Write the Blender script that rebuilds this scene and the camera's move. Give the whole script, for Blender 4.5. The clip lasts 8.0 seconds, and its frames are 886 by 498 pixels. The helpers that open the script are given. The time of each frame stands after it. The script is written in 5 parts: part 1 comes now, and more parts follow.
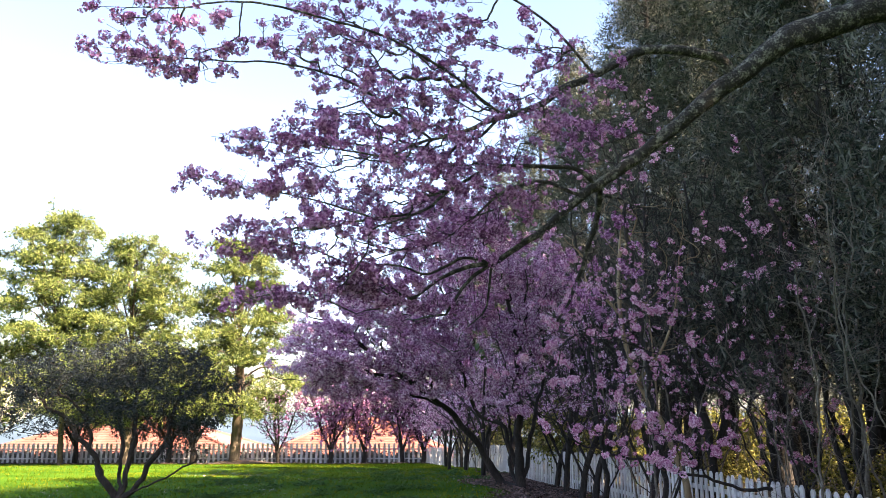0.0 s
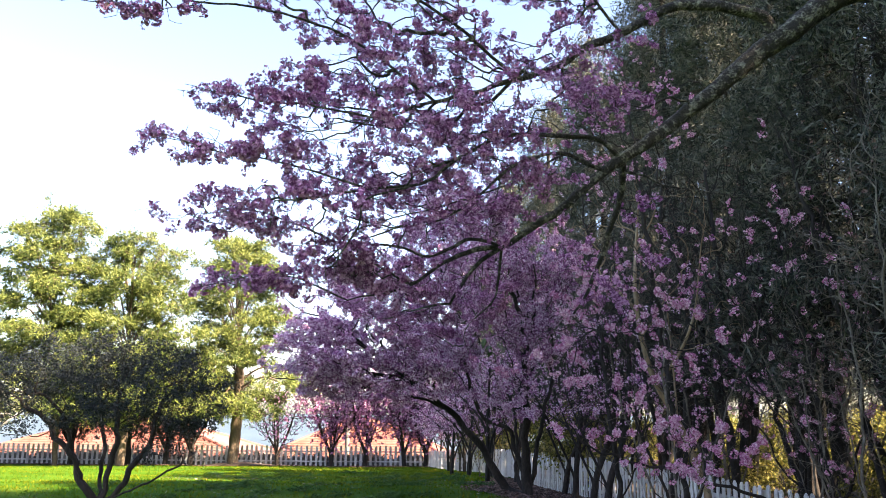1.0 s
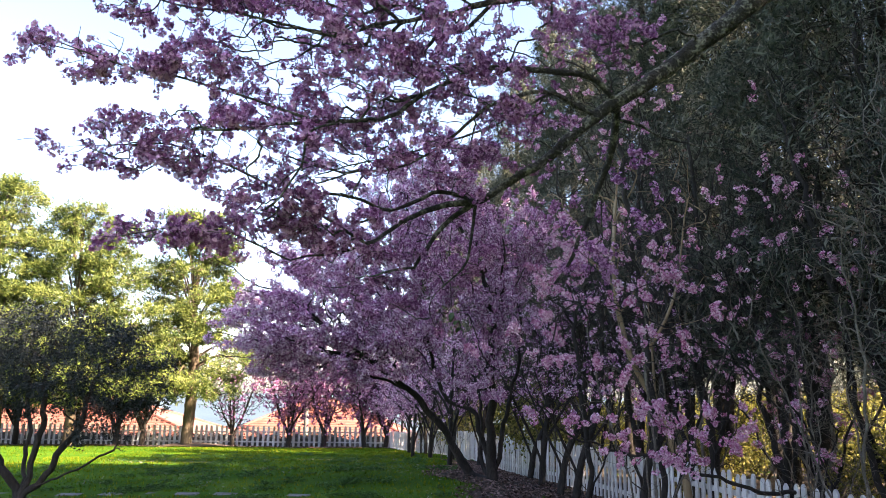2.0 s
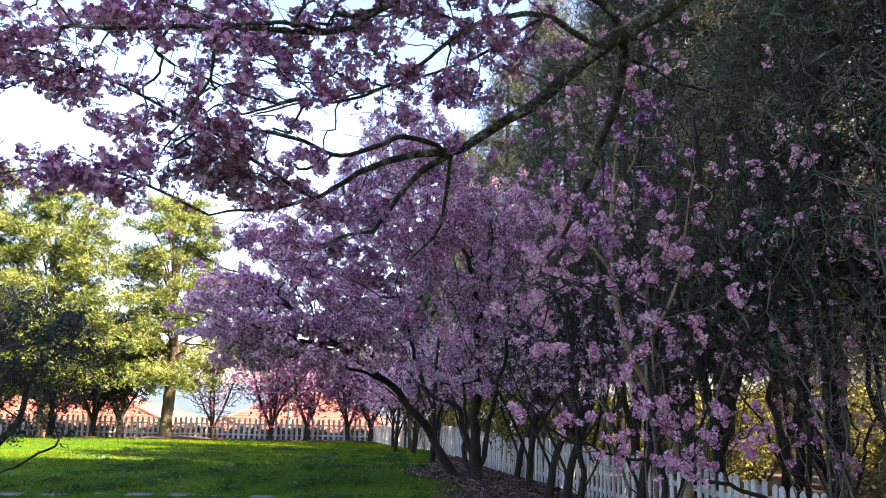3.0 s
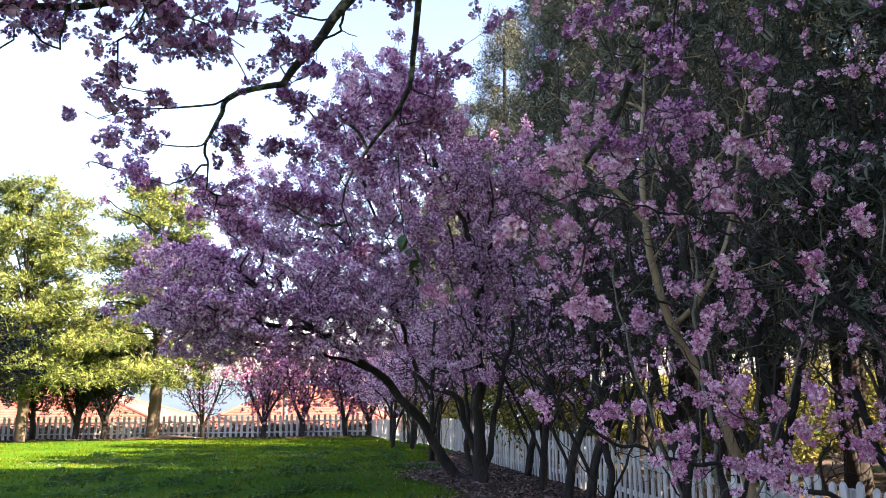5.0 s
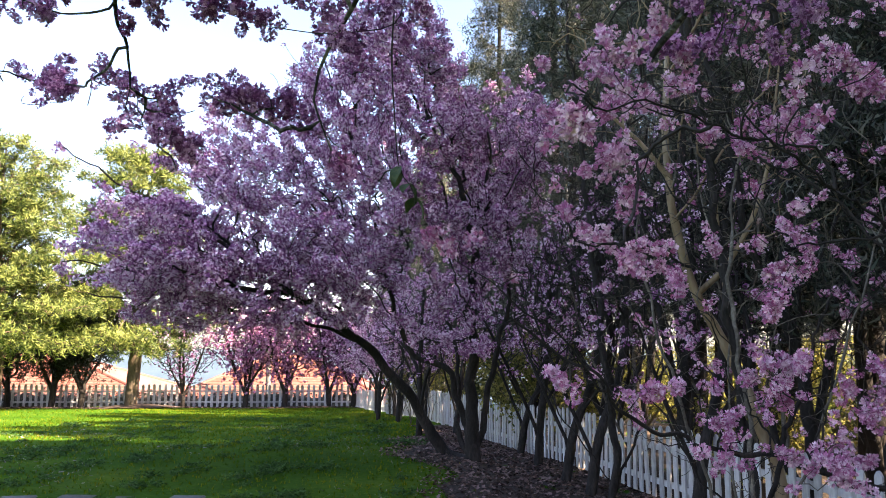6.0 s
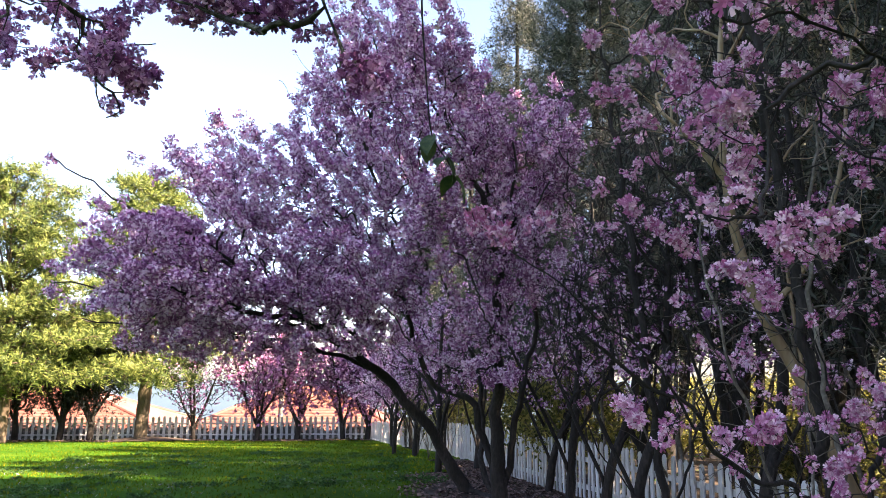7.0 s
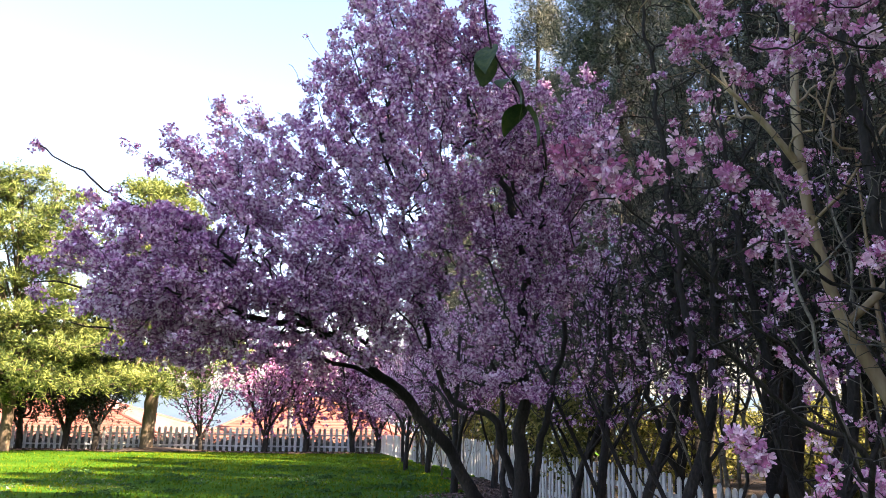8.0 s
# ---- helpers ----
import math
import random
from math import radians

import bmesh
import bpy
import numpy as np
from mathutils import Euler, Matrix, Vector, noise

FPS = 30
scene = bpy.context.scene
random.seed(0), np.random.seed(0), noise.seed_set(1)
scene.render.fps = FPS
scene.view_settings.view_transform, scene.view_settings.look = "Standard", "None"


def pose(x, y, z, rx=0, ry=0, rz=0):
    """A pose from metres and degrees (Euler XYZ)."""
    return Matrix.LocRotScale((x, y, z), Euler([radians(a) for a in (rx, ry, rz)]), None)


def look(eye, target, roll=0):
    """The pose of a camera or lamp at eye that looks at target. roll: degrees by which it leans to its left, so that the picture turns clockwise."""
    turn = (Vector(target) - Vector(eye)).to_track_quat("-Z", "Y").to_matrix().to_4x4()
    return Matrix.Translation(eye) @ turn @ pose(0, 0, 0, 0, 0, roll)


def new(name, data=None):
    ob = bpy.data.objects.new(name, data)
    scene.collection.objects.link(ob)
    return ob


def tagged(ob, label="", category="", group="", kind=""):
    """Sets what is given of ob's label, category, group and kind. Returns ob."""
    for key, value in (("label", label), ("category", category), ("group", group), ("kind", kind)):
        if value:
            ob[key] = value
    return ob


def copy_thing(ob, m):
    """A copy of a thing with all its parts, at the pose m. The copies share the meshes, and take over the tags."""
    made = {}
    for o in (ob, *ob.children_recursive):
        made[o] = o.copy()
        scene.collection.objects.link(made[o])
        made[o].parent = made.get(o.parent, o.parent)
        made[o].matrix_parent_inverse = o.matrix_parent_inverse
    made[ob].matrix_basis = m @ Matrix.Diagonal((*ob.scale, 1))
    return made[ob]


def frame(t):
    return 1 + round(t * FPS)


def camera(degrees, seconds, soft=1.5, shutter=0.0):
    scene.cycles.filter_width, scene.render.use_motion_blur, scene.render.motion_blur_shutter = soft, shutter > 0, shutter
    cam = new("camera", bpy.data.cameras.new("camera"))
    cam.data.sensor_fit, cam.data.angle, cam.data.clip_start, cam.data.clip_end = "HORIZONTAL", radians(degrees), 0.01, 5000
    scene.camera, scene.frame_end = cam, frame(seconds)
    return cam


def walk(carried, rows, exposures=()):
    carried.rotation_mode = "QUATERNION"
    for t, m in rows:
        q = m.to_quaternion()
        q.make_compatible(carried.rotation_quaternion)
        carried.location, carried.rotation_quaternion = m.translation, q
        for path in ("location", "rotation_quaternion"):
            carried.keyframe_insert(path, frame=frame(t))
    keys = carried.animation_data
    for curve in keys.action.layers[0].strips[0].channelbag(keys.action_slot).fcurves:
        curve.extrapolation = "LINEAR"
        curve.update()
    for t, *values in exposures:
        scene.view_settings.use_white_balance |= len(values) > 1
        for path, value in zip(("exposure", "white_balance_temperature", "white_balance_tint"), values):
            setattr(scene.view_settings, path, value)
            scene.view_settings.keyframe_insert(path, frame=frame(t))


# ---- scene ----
from mathutils import Quaternion

# camera: t, x, y, z, yaw, pitch, roll
ROWS = [
    (0.0, 0.008, 0.084, 1.602, -0.11, 11.84, 0.03),
    (0.5, 0.007, 0.526, 1.563, -0.82, 11.36, -0.06),
    (1.0, 0.008, 0.975, 1.592, 0.09, 12.04, -0.42),
    (1.5, -0.033, 1.471, 1.624, -1.57, 12.33, -0.50),
    (1.7, -0.027, 1.674, 1.622, -2.49, 11.35, -0.73),
    (2.8, 0.172, 2.875, 1.602, -2.96, 10.19, -0.79),
    (3.0, 0.206, 3.078, 1.622, -3.53, 10.16, -1.25),
    (3.5, 0.346, 3.607, 1.605, -3.65, 9.43, -1.28),
    (4.0, 0.394, 4.104, 1.592, -2.02, 9.40, -1.47),
    (4.2, 0.365, 4.328, 1.571, -2.62, 9.90, -0.38),
    (5.3, 0.430, 5.506, 1.592, -3.46, 8.77, 0.35),
    (5.5, 0.415, 5.716, 1.579, -3.45, 7.83, 0.03),
    (6.0, 0.395, 6.167, 1.585, -4.48, 7.35, -0.24),
    (6.5, 0.427, 6.597, 1.578, -4.07, 7.63, -0.13),
    (7.0, 0.344, 7.017, 1.565, -3.43, 9.58, -0.07),
    (7.5, 0.275, 7.407, 1.607, -4.34, 9.99, -0.47),
    (8.0, 0.275, 7.880, 1.592, -2.68, 10.46, -0.86),
]
cam = camera(59.9, 8.0, 0.7)
walk(cam, [(t, pose(x, y, z, 90 + pitch, roll, yaw)) for t, x, y, z, yaw, pitch, roll in ROWS],
     exposures=[(0.0, 3.25, 6800, 21), (8.0, 3.25, 6800, 21)])

# ---- light: a low sun behind the tall conifers, and the open sky ----
SUN_ELEVATION, SUN_AZIMUTH = radians(41), radians(121)   # azimuth clockwise from +y
world = bpy.data.worlds.new("sky")
scene.world = world
world.use_nodes = True
wn, wl = world.node_tree.nodes, world.node_tree.links
sky = wn.new("ShaderNodeTexSky")
sky.sky_type, sky.sun_disc = "NISHITA", False
sky.sun_elevation, sky.sun_rotation = SUN_ELEVATION, SUN_AZIMUTH
sky.air_density, sky.dust_density, sky.ozone_density = 1.0, 1.3, 1.0
wl.new(sky.outputs[0], wn["Background"].inputs[0])
wn["Background"].inputs[1].default_value = 0.065
sun_way = Vector((math.sin(SUN_AZIMUTH) * math.cos(SUN_ELEVATION), math.cos(SUN_AZIMUTH) * math.cos(SUN_ELEVATION), math.sin(SUN_ELEVATION)))
sun = new("sun", bpy.data.lights.new("sun", "SUN"))
sun.data.energy, sun.data.angle, sun.data.color = 5.0, radians(0.53), (1.0, 0.85, 0.60)
sun.matrix_world = look(sun_way * 60, (0, 0, 0))

# ---- materials ----


def material(name, colours, scale=3.0, fine=40.0, rough=0.8, bump=0.3, through_light=0.0, island=0.0, piece=0.0, metal=0.0, stretch=(1, 1, 1), spec=0.3, depth=0.01):
    """colours: three base colours spread by noise at two scales; island: how far each leaf or petal differs; piece: how far each object differs."""
    m = bpy.data.materials.new(name)
    m.use_nodes = True
    n, l = m.node_tree.nodes, m.node_tree.links
    b = n["Principled BSDF"]
    out = n["Material Output"]
    co = n.new("ShaderNodeTexCoord")
    mp = n.new("ShaderNodeMapping")
    mp.inputs["Scale"].default_value = stretch
    l.new(co.outputs["Object"], mp.inputs[0])
    big, small = n.new("ShaderNodeTexNoise"), n.new("ShaderNodeTexNoise")
    big.inputs["Scale"].default_value, small.inputs["Scale"].default_value = scale, fine
    big.inputs["Detail"].default_value, small.inputs["Detail"].default_value = 3, 5
    for k in (big, small):
        l.new(mp.outputs[0], k.inputs["Vector"])
    add = n.new("ShaderNodeMath")
    add.operation = "MULTIPLY_ADD"
    l.new(big.outputs["Fac"], add.inputs[0])
    add.inputs[1].default_value = 0.55
    half = n.new("ShaderNodeMath")
    half.operation = "MULTIPLY"
    half.inputs[1].default_value = 0.45
    l.new(small.outputs["Fac"], half.inputs[0])
    l.new(half.outputs[0], add.inputs[2])
    factor = add.outputs[0]
    if island or piece:
        mix = n.new("ShaderNodeMath")
        mix.operation = "MULTIPLY_ADD"
        source = n.new("ShaderNodeNewGeometry").outputs["Random Per Island"] if island else n.new("ShaderNodeObjectInfo").outputs["Random"]
        shift = n.new("ShaderNodeMath")
        shift.operation = "SUBTRACT"
        l.new(source, shift.inputs[0])
        shift.inputs[1].default_value = 0.5
        l.new(shift.outputs[0], mix.inputs[0])
        mix.inputs[1].default_value = island or piece
        l.new(factor, mix.inputs[2])
        factor = mix.outputs[0]
    ramp = n.new("ShaderNodeValToRGB")
    e = ramp.color_ramp.elements
    e[0].position, e[1].position = 0.3, 0.7
    e[0].color, e[1].color = (*colours[0], 1), (*colours[2], 1)
    mid = e.new(0.5)
    mid.color = (*colours[1], 1)
    l.new(factor, ramp.inputs[0])
    l.new(ramp.outputs[0], b.inputs["Base Color"])
    b.inputs["Roughness"].default_value, b.inputs["Metallic"].default_value = rough, metal
    b.inputs["Specular IOR Level"].default_value = spec
    if bump:
        bp = n.new("ShaderNodeBump")
        bp.inputs["Strength"].default_value, bp.inputs["Distance"].default_value = bump, depth
        l.new(small.outputs["Fac"], bp.inputs["Height"])
        l.new(bp.outputs[0], b.inputs["Normal"])
    if through_light:
        tr, ms = n.new("ShaderNodeBsdfTranslucent"), n.new("ShaderNodeMixShader")
        l.new(ramp.outputs[0], tr.inputs[0])
        ms.inputs[0].default_value = through_light
        l.new(b.outputs[0], ms.inputs[1])
        l.new(tr.outputs[0], ms.inputs[2])
        l.new(ms.outputs[0], out.inputs[0])
    return m


M_LAWN = material("lawn_soil", [(0.014, 0.046, 0.003), (0.032, 0.086, 0.005), (0.08, 0.125, 0.012)], 0.5, 14, 0.95, 0.6, depth=0.03, spec=0.03)
M_GRASS = material("grass", [(0.027, 0.080, 0.004), (0.078, 0.140, 0.006), (0.24, 0.21, 0.017)], 0.6, 9, 0.85, 0, 0.4, 0.3, spec=0.06)
M_WEED = material("weed_leaf", [(0.02, 0.06, 0.012), (0.04, 0.11, 0.02), (0.08, 0.16, 0.04)], 2, 20, 0.6, 0, 0.3, 0.4)
M_SOIL = material("leaf_mould", [(0.022, 0.015, 0.012), (0.05, 0.035, 0.026), (0.09, 0.06, 0.045)], 1.2, 25, 0.95, 0.9, depth=0.04)
M_LITTER = material("fallen_leaf", [(0.045, 0.027, 0.02), (0.12, 0.075, 0.055), (0.24, 0.16, 0.14)], 2, 30, 0.85, 0, 0.15, 0.7)
M_STRAW = material("dry_grass", [(0.09, 0.085, 0.06), (0.17, 0.16, 0.13), (0.30, 0.27, 0.26)], 2, 30, 0.85, 0, 0.15, 0.7)
M_PICKET = material("white_fence_paint", [(0.32, 0.31, 0.305), (0.50, 0.49, 0.49), (0.60, 0.59, 0.59)], 2.5, 30, 0.55, 0.35, piece=0.25, stretch=(1, 1, 0.3))
M_BARK = material("dark_bark", [(0.009, 0.007, 0.006), (0.020, 0.016, 0.014), (0.050, 0.041, 0.036)], 4, 38, 0.9, 0.9, stretch=(1, 1, 0.35), depth=0.02)
M_LICHEN = material("lichened_bark", [(0.012, 0.010, 0.009), (0.028, 0.024, 0.020), (0.28, 0.27, 0.21)], 13, 55, 0.9, 1.0, depth=0.03)
M_PINEBARK = material("pine_bark", [(0.045, 0.032, 0.022), (0.10, 0.072, 0.05), (0.18, 0.14, 0.10)], 3, 25, 0.9, 0.8, stretch=(1, 1, 0.3), depth=0.03)
M_PALE = material("tan_smooth_bark", [(0.10, 0.06, 0.03), (0.23, 0.16, 0.09), (0.38, 0.30, 0.20)], 3, 18, 0.6, 0.3, stretch=(1, 1, 0.2))
M_TWIG = material("grey_twig", [(0.045, 0.037, 0.03), (0.105, 0.09, 0.072), (0.25, 0.22, 0.18)], 3, 30, 0.85, 0.4)
M_WHITEBARK = material("white_bark", [(0.2, 0.18, 0.15), (0.34, 0.31, 0.27), (0.46, 0.43, 0.38)], 3, 20, 0.8, 0.4)
M_BLOSSOM = material("lilac_pink_petal", [(0.25, 0.08, 0.225), (0.65, 0.31, 0.55), (0.93, 0.73, 0.88)], 0.9, 14, 0.65, 0, 0.32, 0.8)
# darker than the lilac petal: shade of backlit undersides put into the base colour
M_MAUVE_BACKLIT = material("backlit_mauve_petal", [(0.17, 0.042, 0.145), (0.385, 0.13, 0.325), (0.72, 0.40, 0.64)], 1.0, 14, 0.65, 0, 0.34, 0.75)
M_PINK = material("rose_pink_petal", [(0.45, 0.13, 0.29), (0.68, 0.33, 0.51), (0.88, 0.63, 0.75)], 2, 16, 0.65, 0, 0.22, 0.6)
M_PINE = material("pine_needle", [(0.03, 0.055, 0.013), (0.095, 0.13, 0.028), (0.21, 0.235, 0.06)], 0.45, 5, 0.6, 0, 0.3, 0.5)
M_CONIFER = material("cypress_spray", [(0.028, 0.035, 0.028), (0.074, 0.083, 0.066), (0.165, 0.165, 0.135)], 0.5, 5, 0.8, 0, 0.15, 0.5, spec=0.1)
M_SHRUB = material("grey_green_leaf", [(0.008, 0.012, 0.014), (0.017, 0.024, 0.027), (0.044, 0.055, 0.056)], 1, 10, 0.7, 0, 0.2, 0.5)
M_BUSH = material("sunlit_bush_leaf", [(0.06, 0.07, 0.016), (0.16, 0.165, 0.04), (0.36, 0.32, 0.09)], 0.9, 8, 0.65, 0, 0.5, 0.6)
M_WILLOW = material("willow_leaf", [(0.09, 0.10, 0.012), (0.19, 0.19, 0.025), (0.28, 0.26, 0.05)], 0.8, 8, 0.65, 0, 0.45, 0.5)
M_HEDGE = material("clipped_hedge_leaf", [(0.06, 0.065, 0.055), (0.11, 0.11, 0.10), (0.18, 0.17, 0.16)], 1, 10, 0.7, 0, 0.15, 0.5)
M_HOLLY = material("dark_glossy_leaf", [(0.012, 0.028, 0.010), (0.03, 0.055, 0.014), (0.07, 0.09, 0.02)], 20, 80, 0.55, 0.2, 0.15, 0.3, spec=0.25)
M_ROOF = material("salmon_roof_tile", [(0.14, 0.042, 0.032), (0.185, 0.068, 0.054), (0.24, 0.105, 0.088)], 0.8, 6, 0.8, 0.4, piece=0.3)
M_HOUSE = material("cream_stucco", [(0.55, 0.48, 0.40), (0.66, 0.60, 0.52), (0.74, 0.69, 0.62)], 0.6, 20, 0.85, 0.2)
M_GLASS = material("dark_window_glass", [(0.02, 0.025, 0.03), (0.03, 0.035, 0.04), (0.04, 0.045, 0.05)], 1, 3, 0.08, 0, spec=0.6)
M_SLAB = material("grey_stone", [(0.06, 0.06, 0.058), (0.11, 0.112, 0.11), (0.18, 0.178, 0.17)], 3, 40, 0.85, 0.5, piece=0.3)
M_POLE = material("weathered_pole", [(0.09, 0.085, 0.08), (0.15, 0.14, 0.135), (0.22, 0.21, 0.2)], 1, 25, 0.85, 0.4, stretch=(1, 1, 0.1))
M_WATER = material("water", [(0.035, 0.055, 0.07), (0.045, 0.068, 0.085), (0.06, 0.085, 0.105)], 0.01, 0.4, 0.5, 0.5, spec=0.2, stretch=(0.25, 1, 1), depth=0.5)
M_FARLAND = material("far_ground", [(0.06, 0.09, 0.03), (0.10, 0.12, 0.04), (0.16, 0.15, 0.07)], 0.1, 2, 0.95, 0.3)

# ---- mesh helpers ----


def fast_mesh(name, verts, quads, mat, smooth=False):
    verts, quads = np.asarray(verts, np.float32), np.asarray(quads, np.int32)
    me = bpy.data.meshes.new(name)
    me.vertices.add(len(verts))
    me.vertices.foreach_set("co", verts.ravel())
    me.loops.add(quads.size)
    me.loops.foreach_set("vertex_index", quads.ravel())
    me.polygons.add(len(quads))
    me.polygons.foreach_set("loop_start", np.arange(0, quads.size, 4, dtype=np.int32))
    if smooth:
        me.polygons.foreach_set("use_smooth", np.ones(len(quads), bool))
    me.update(calc_edges=True)
    me.materials.append(mat)
    return me


def thing(name, at, label, category, group="", kind=""):
    ob = new(name)
    ob.empty_display_size = 0.2
    ob.location = at
    return tagged(ob, label, category, group, kind)


def part(name, me, parent, label="", kind=""):
    ob = new(name, me)
    ob.parent = parent
    return tagged(ob, label, kind=kind)


def bm_mesh(name, bm, mat, smooth=False):
    me = bpy.data.meshes.new(name)
    bm.to_mesh(me)
    bm.free()
    me.materials.append(mat)
    if smooth:
        me.polygons.foreach_set("use_smooth", np.ones(len(me.polygons), bool))
    return me


def box_bm(bm, x0, y0, z0, x1, y1, z1, bevel=0.0):
    r = bmesh.ops.create_cube(bm, size=1.0, matrix=Matrix.Translation(((x0 + x1) / 2, (y0 + y1) / 2, (z0 + z1) / 2)) @ Matrix.Diagonal((x1 - x0, y1 - y0, z1 - z0, 1)))
    if bevel:
        edges = {e for v in r["verts"] for e in v.link_edges}
        bmesh.ops.bevel(bm, geom=list(edges), offset=bevel, segments=1, affect="EDGES")


def spline(points, step):
    """A smooth line through a few points, at even steps."""
    p = np.array(points, float)
    p = np.vstack([2 * p[0] - p[1], p, 2 * p[-1] - p[-2]])
    out = []
    for i in range(1, len(p) - 2):
        a, b, c, d = p[i - 1:i + 3]
        n = max(2, int(np.linalg.norm(c - b) / step))
        t = np.linspace(0, 1, n, endpoint=False)[:, None]
        out.append(0.5 * (2 * b + (c - a) * t + (2 * a - 5 * b + 4 * c - d) * t ** 2 + (3 * b - a - 3 * c + d) * t ** 3))
    return np.vstack(out + [p[-2:-1]])


def tubes(chains, sides_of):
    """Swept tubes along chains of (points, radii)."""
    vs, qs, base = [], [], 0
    for pts, rad in chains:
        s = sides_of(rad[0])
        tan = np.gradient(pts, axis=0)
        tan /= np.linalg.norm(tan, axis=1)[:, None] + 1e-9
        ref = np.array([0.31, 0.87, 0.38]) if abs(tan[0] @ np.array([0.31, 0.87, 0.38])) < 0.9 else np.array([1.0, 0, 0])
        u = np.cross(tan, ref)
        u /= np.linalg.norm(u, axis=1)[:, None] + 1e-9
        w = np.cross(tan, u)
        a = np.linspace(0, 2 * np.pi, s, endpoint=False)
        ring = pts[:, None] + rad[:, None, None] * (np.cos(a)[None, :, None] * u[:, None] + np.sin(a)[None, :, None] * w[:, None])
        if s > 6:
            ring += (np.sin(ring[..., [2, 0, 1]] * 9) * np.cos(ring[..., [1, 2, 0]] * 7 + 1)) * (rad * 0.13)[:, None, None]
        k = len(pts)
        vs.append(ring.reshape(-1, 3))
        i = np.arange(k - 1)[:, None] * s
        j = np.arange(s)[None]
        jn = (j + 1) % s
        qs.append(np.stack([i + j, i + jn, i + s + jn, i + s + j], -1).reshape(-1, 4) + base)
        base += k * s
    return np.vstack(vs), np.vstack(qs)


def grow(limbs, targets, step, rng, tip, root, follow=0.25, droop=0.0, wobble=0.12, carry=0.3, caps=None, gnarl=0.0):
    """A tree's skeleton: the limbs given, and a branch to every target from the best place on what has grown so far.
    Returns points, parents, radii and chains."""
    pts, par, path = [], [], []
    owner = []
    for number, limb in enumerate(limbs):
        line = spline(limb, step)
        if gnarl:
            along = np.cumsum(np.r_[0, np.linalg.norm(np.diff(line, axis=0), axis=1)])
            bend = sum(np.sin(along[:, None] * f + rng.random(3) * 6.3) / k for f, k in ((7, 1.0), (15, 1.8), (31, 3.5)))
            line[1:] += gnarl * bend[1:] * np.minimum(1, along[1:, None] * 3)
        if pts:
            d = np.linalg.norm(np.array(pts) - line[0], axis=1)
            prev = int(np.argmin(d))
            line = line[1:]
        else:
            prev = -1
        for q in line:
            par.append(prev)
            path.append(0 if prev < 0 else path[prev] + np.linalg.norm(q - pts[prev]))
            prev = len(pts)
            pts.append(q)
            owner.append(number)
    cap = len(pts) + int(len(targets) * 60)
    P, L, A = np.zeros((cap, 3)), np.zeros(cap), np.full(cap, -1, int)
    n = len(pts)
    P[:n], L[:n], A[:n] = pts, path, par
    near = np.array([np.min(np.linalg.norm(P[:n] - t, axis=1)) for t in targets])
    for t in targets[np.argsort(near)]:
        d = np.linalg.norm(P[:n] - t, axis=1)
        i = int(np.argmin(d + follow * L[:n]))
        k = max(2, int(math.ceil(d[i] / step)))
        way = P[i] - P[A[i]] if A[i] >= 0 else t - P[i]
        way = way / (np.linalg.norm(way) + 1e-9) * d[i] * carry
        s = np.linspace(0, 1, k + 1)[1:, None]
        mid = (P[i] + t) / 2 + way + rng.normal(0, wobble * d[i], 3) + np.array([0, 0, -droop * d[i]])
        line = (1 - s) ** 2 * P[i] + 2 * s * (1 - s) * mid + s ** 2 * t
        if gnarl and k > 2:
            line[:-1] += rng.normal(0, gnarl * 0.45, (k - 1, 3))
        for q in line:
            if n >= cap:
                break
            P[n], L[n], A[n] = q, L[i] + np.linalg.norm(q - P[i]), i
            i = n
            n += 1
    P, A = P[:n], A[:n]
    kids = np.bincount(A[A >= 0], minlength=n)
    load = np.where(kids == 0, 1.0, 0.0)
    for i in range(n - 1, 0, -1):
        if A[i] >= 0:
            load[A[i]] += load[i]
    power = math.log(max(load[0], 2)) / math.log(root / tip)
    R = tip * load ** (1 / power)
    if caps:
        for number, most in caps.items():
            mine = np.where(np.array(owner) == number)[0]
            if isinstance(most, tuple):
                R[mine] = np.interp(np.linspace(0, 1, len(mine)), np.linspace(0, 1, len(most)), most)
            else:
                R[mine] = np.minimum(R[mine], np.linspace(most, most * 0.3, len(mine)))
    best = {}
    for i in range(n):
        if A[i] >= 0 and (A[i] not in best or load[i] > load[best[A[i]]]):
            best[A[i]] = i
    chains = []
    for i in range(n):
        if A[i] < 0 or best[A[i]] != i:
            line = [A[i], i] if A[i] >= 0 else [i]
            while line[-1] in best:
                line.append(best[line[-1]])
            if len(line) > 1:
                r = R[line].copy()
                if A[i] >= 0:
                    r[0] = r[1]
                chains.append((P[line], r))
    return P, A, R, chains


def few_sides(r):
    return 12 if r > 0.05 else 7 if r > 0.018 else 4 if r > 0.006 else 3


def turns(n, rng):
    """n random rotation matrices."""
    q = rng.normal(size=(n, 4))
    q /= np.linalg.norm(q, axis=1)[:, None]
    w, x, y, z = q.T
    return np.stack([np.stack([1 - 2 * (y * y + z * z), 2 * (x * y - z * w), 2 * (x * z + y * w)], -1),
                     np.stack([2 * (x * y + z * w), 1 - 2 * (x * x + z * z), 2 * (y * z - x * w)], -1),
                     np.stack([2 * (x * z - y * w), 2 * (y * z + x * w), 1 - 2 * (x * x + y * y)], -1)], 1)


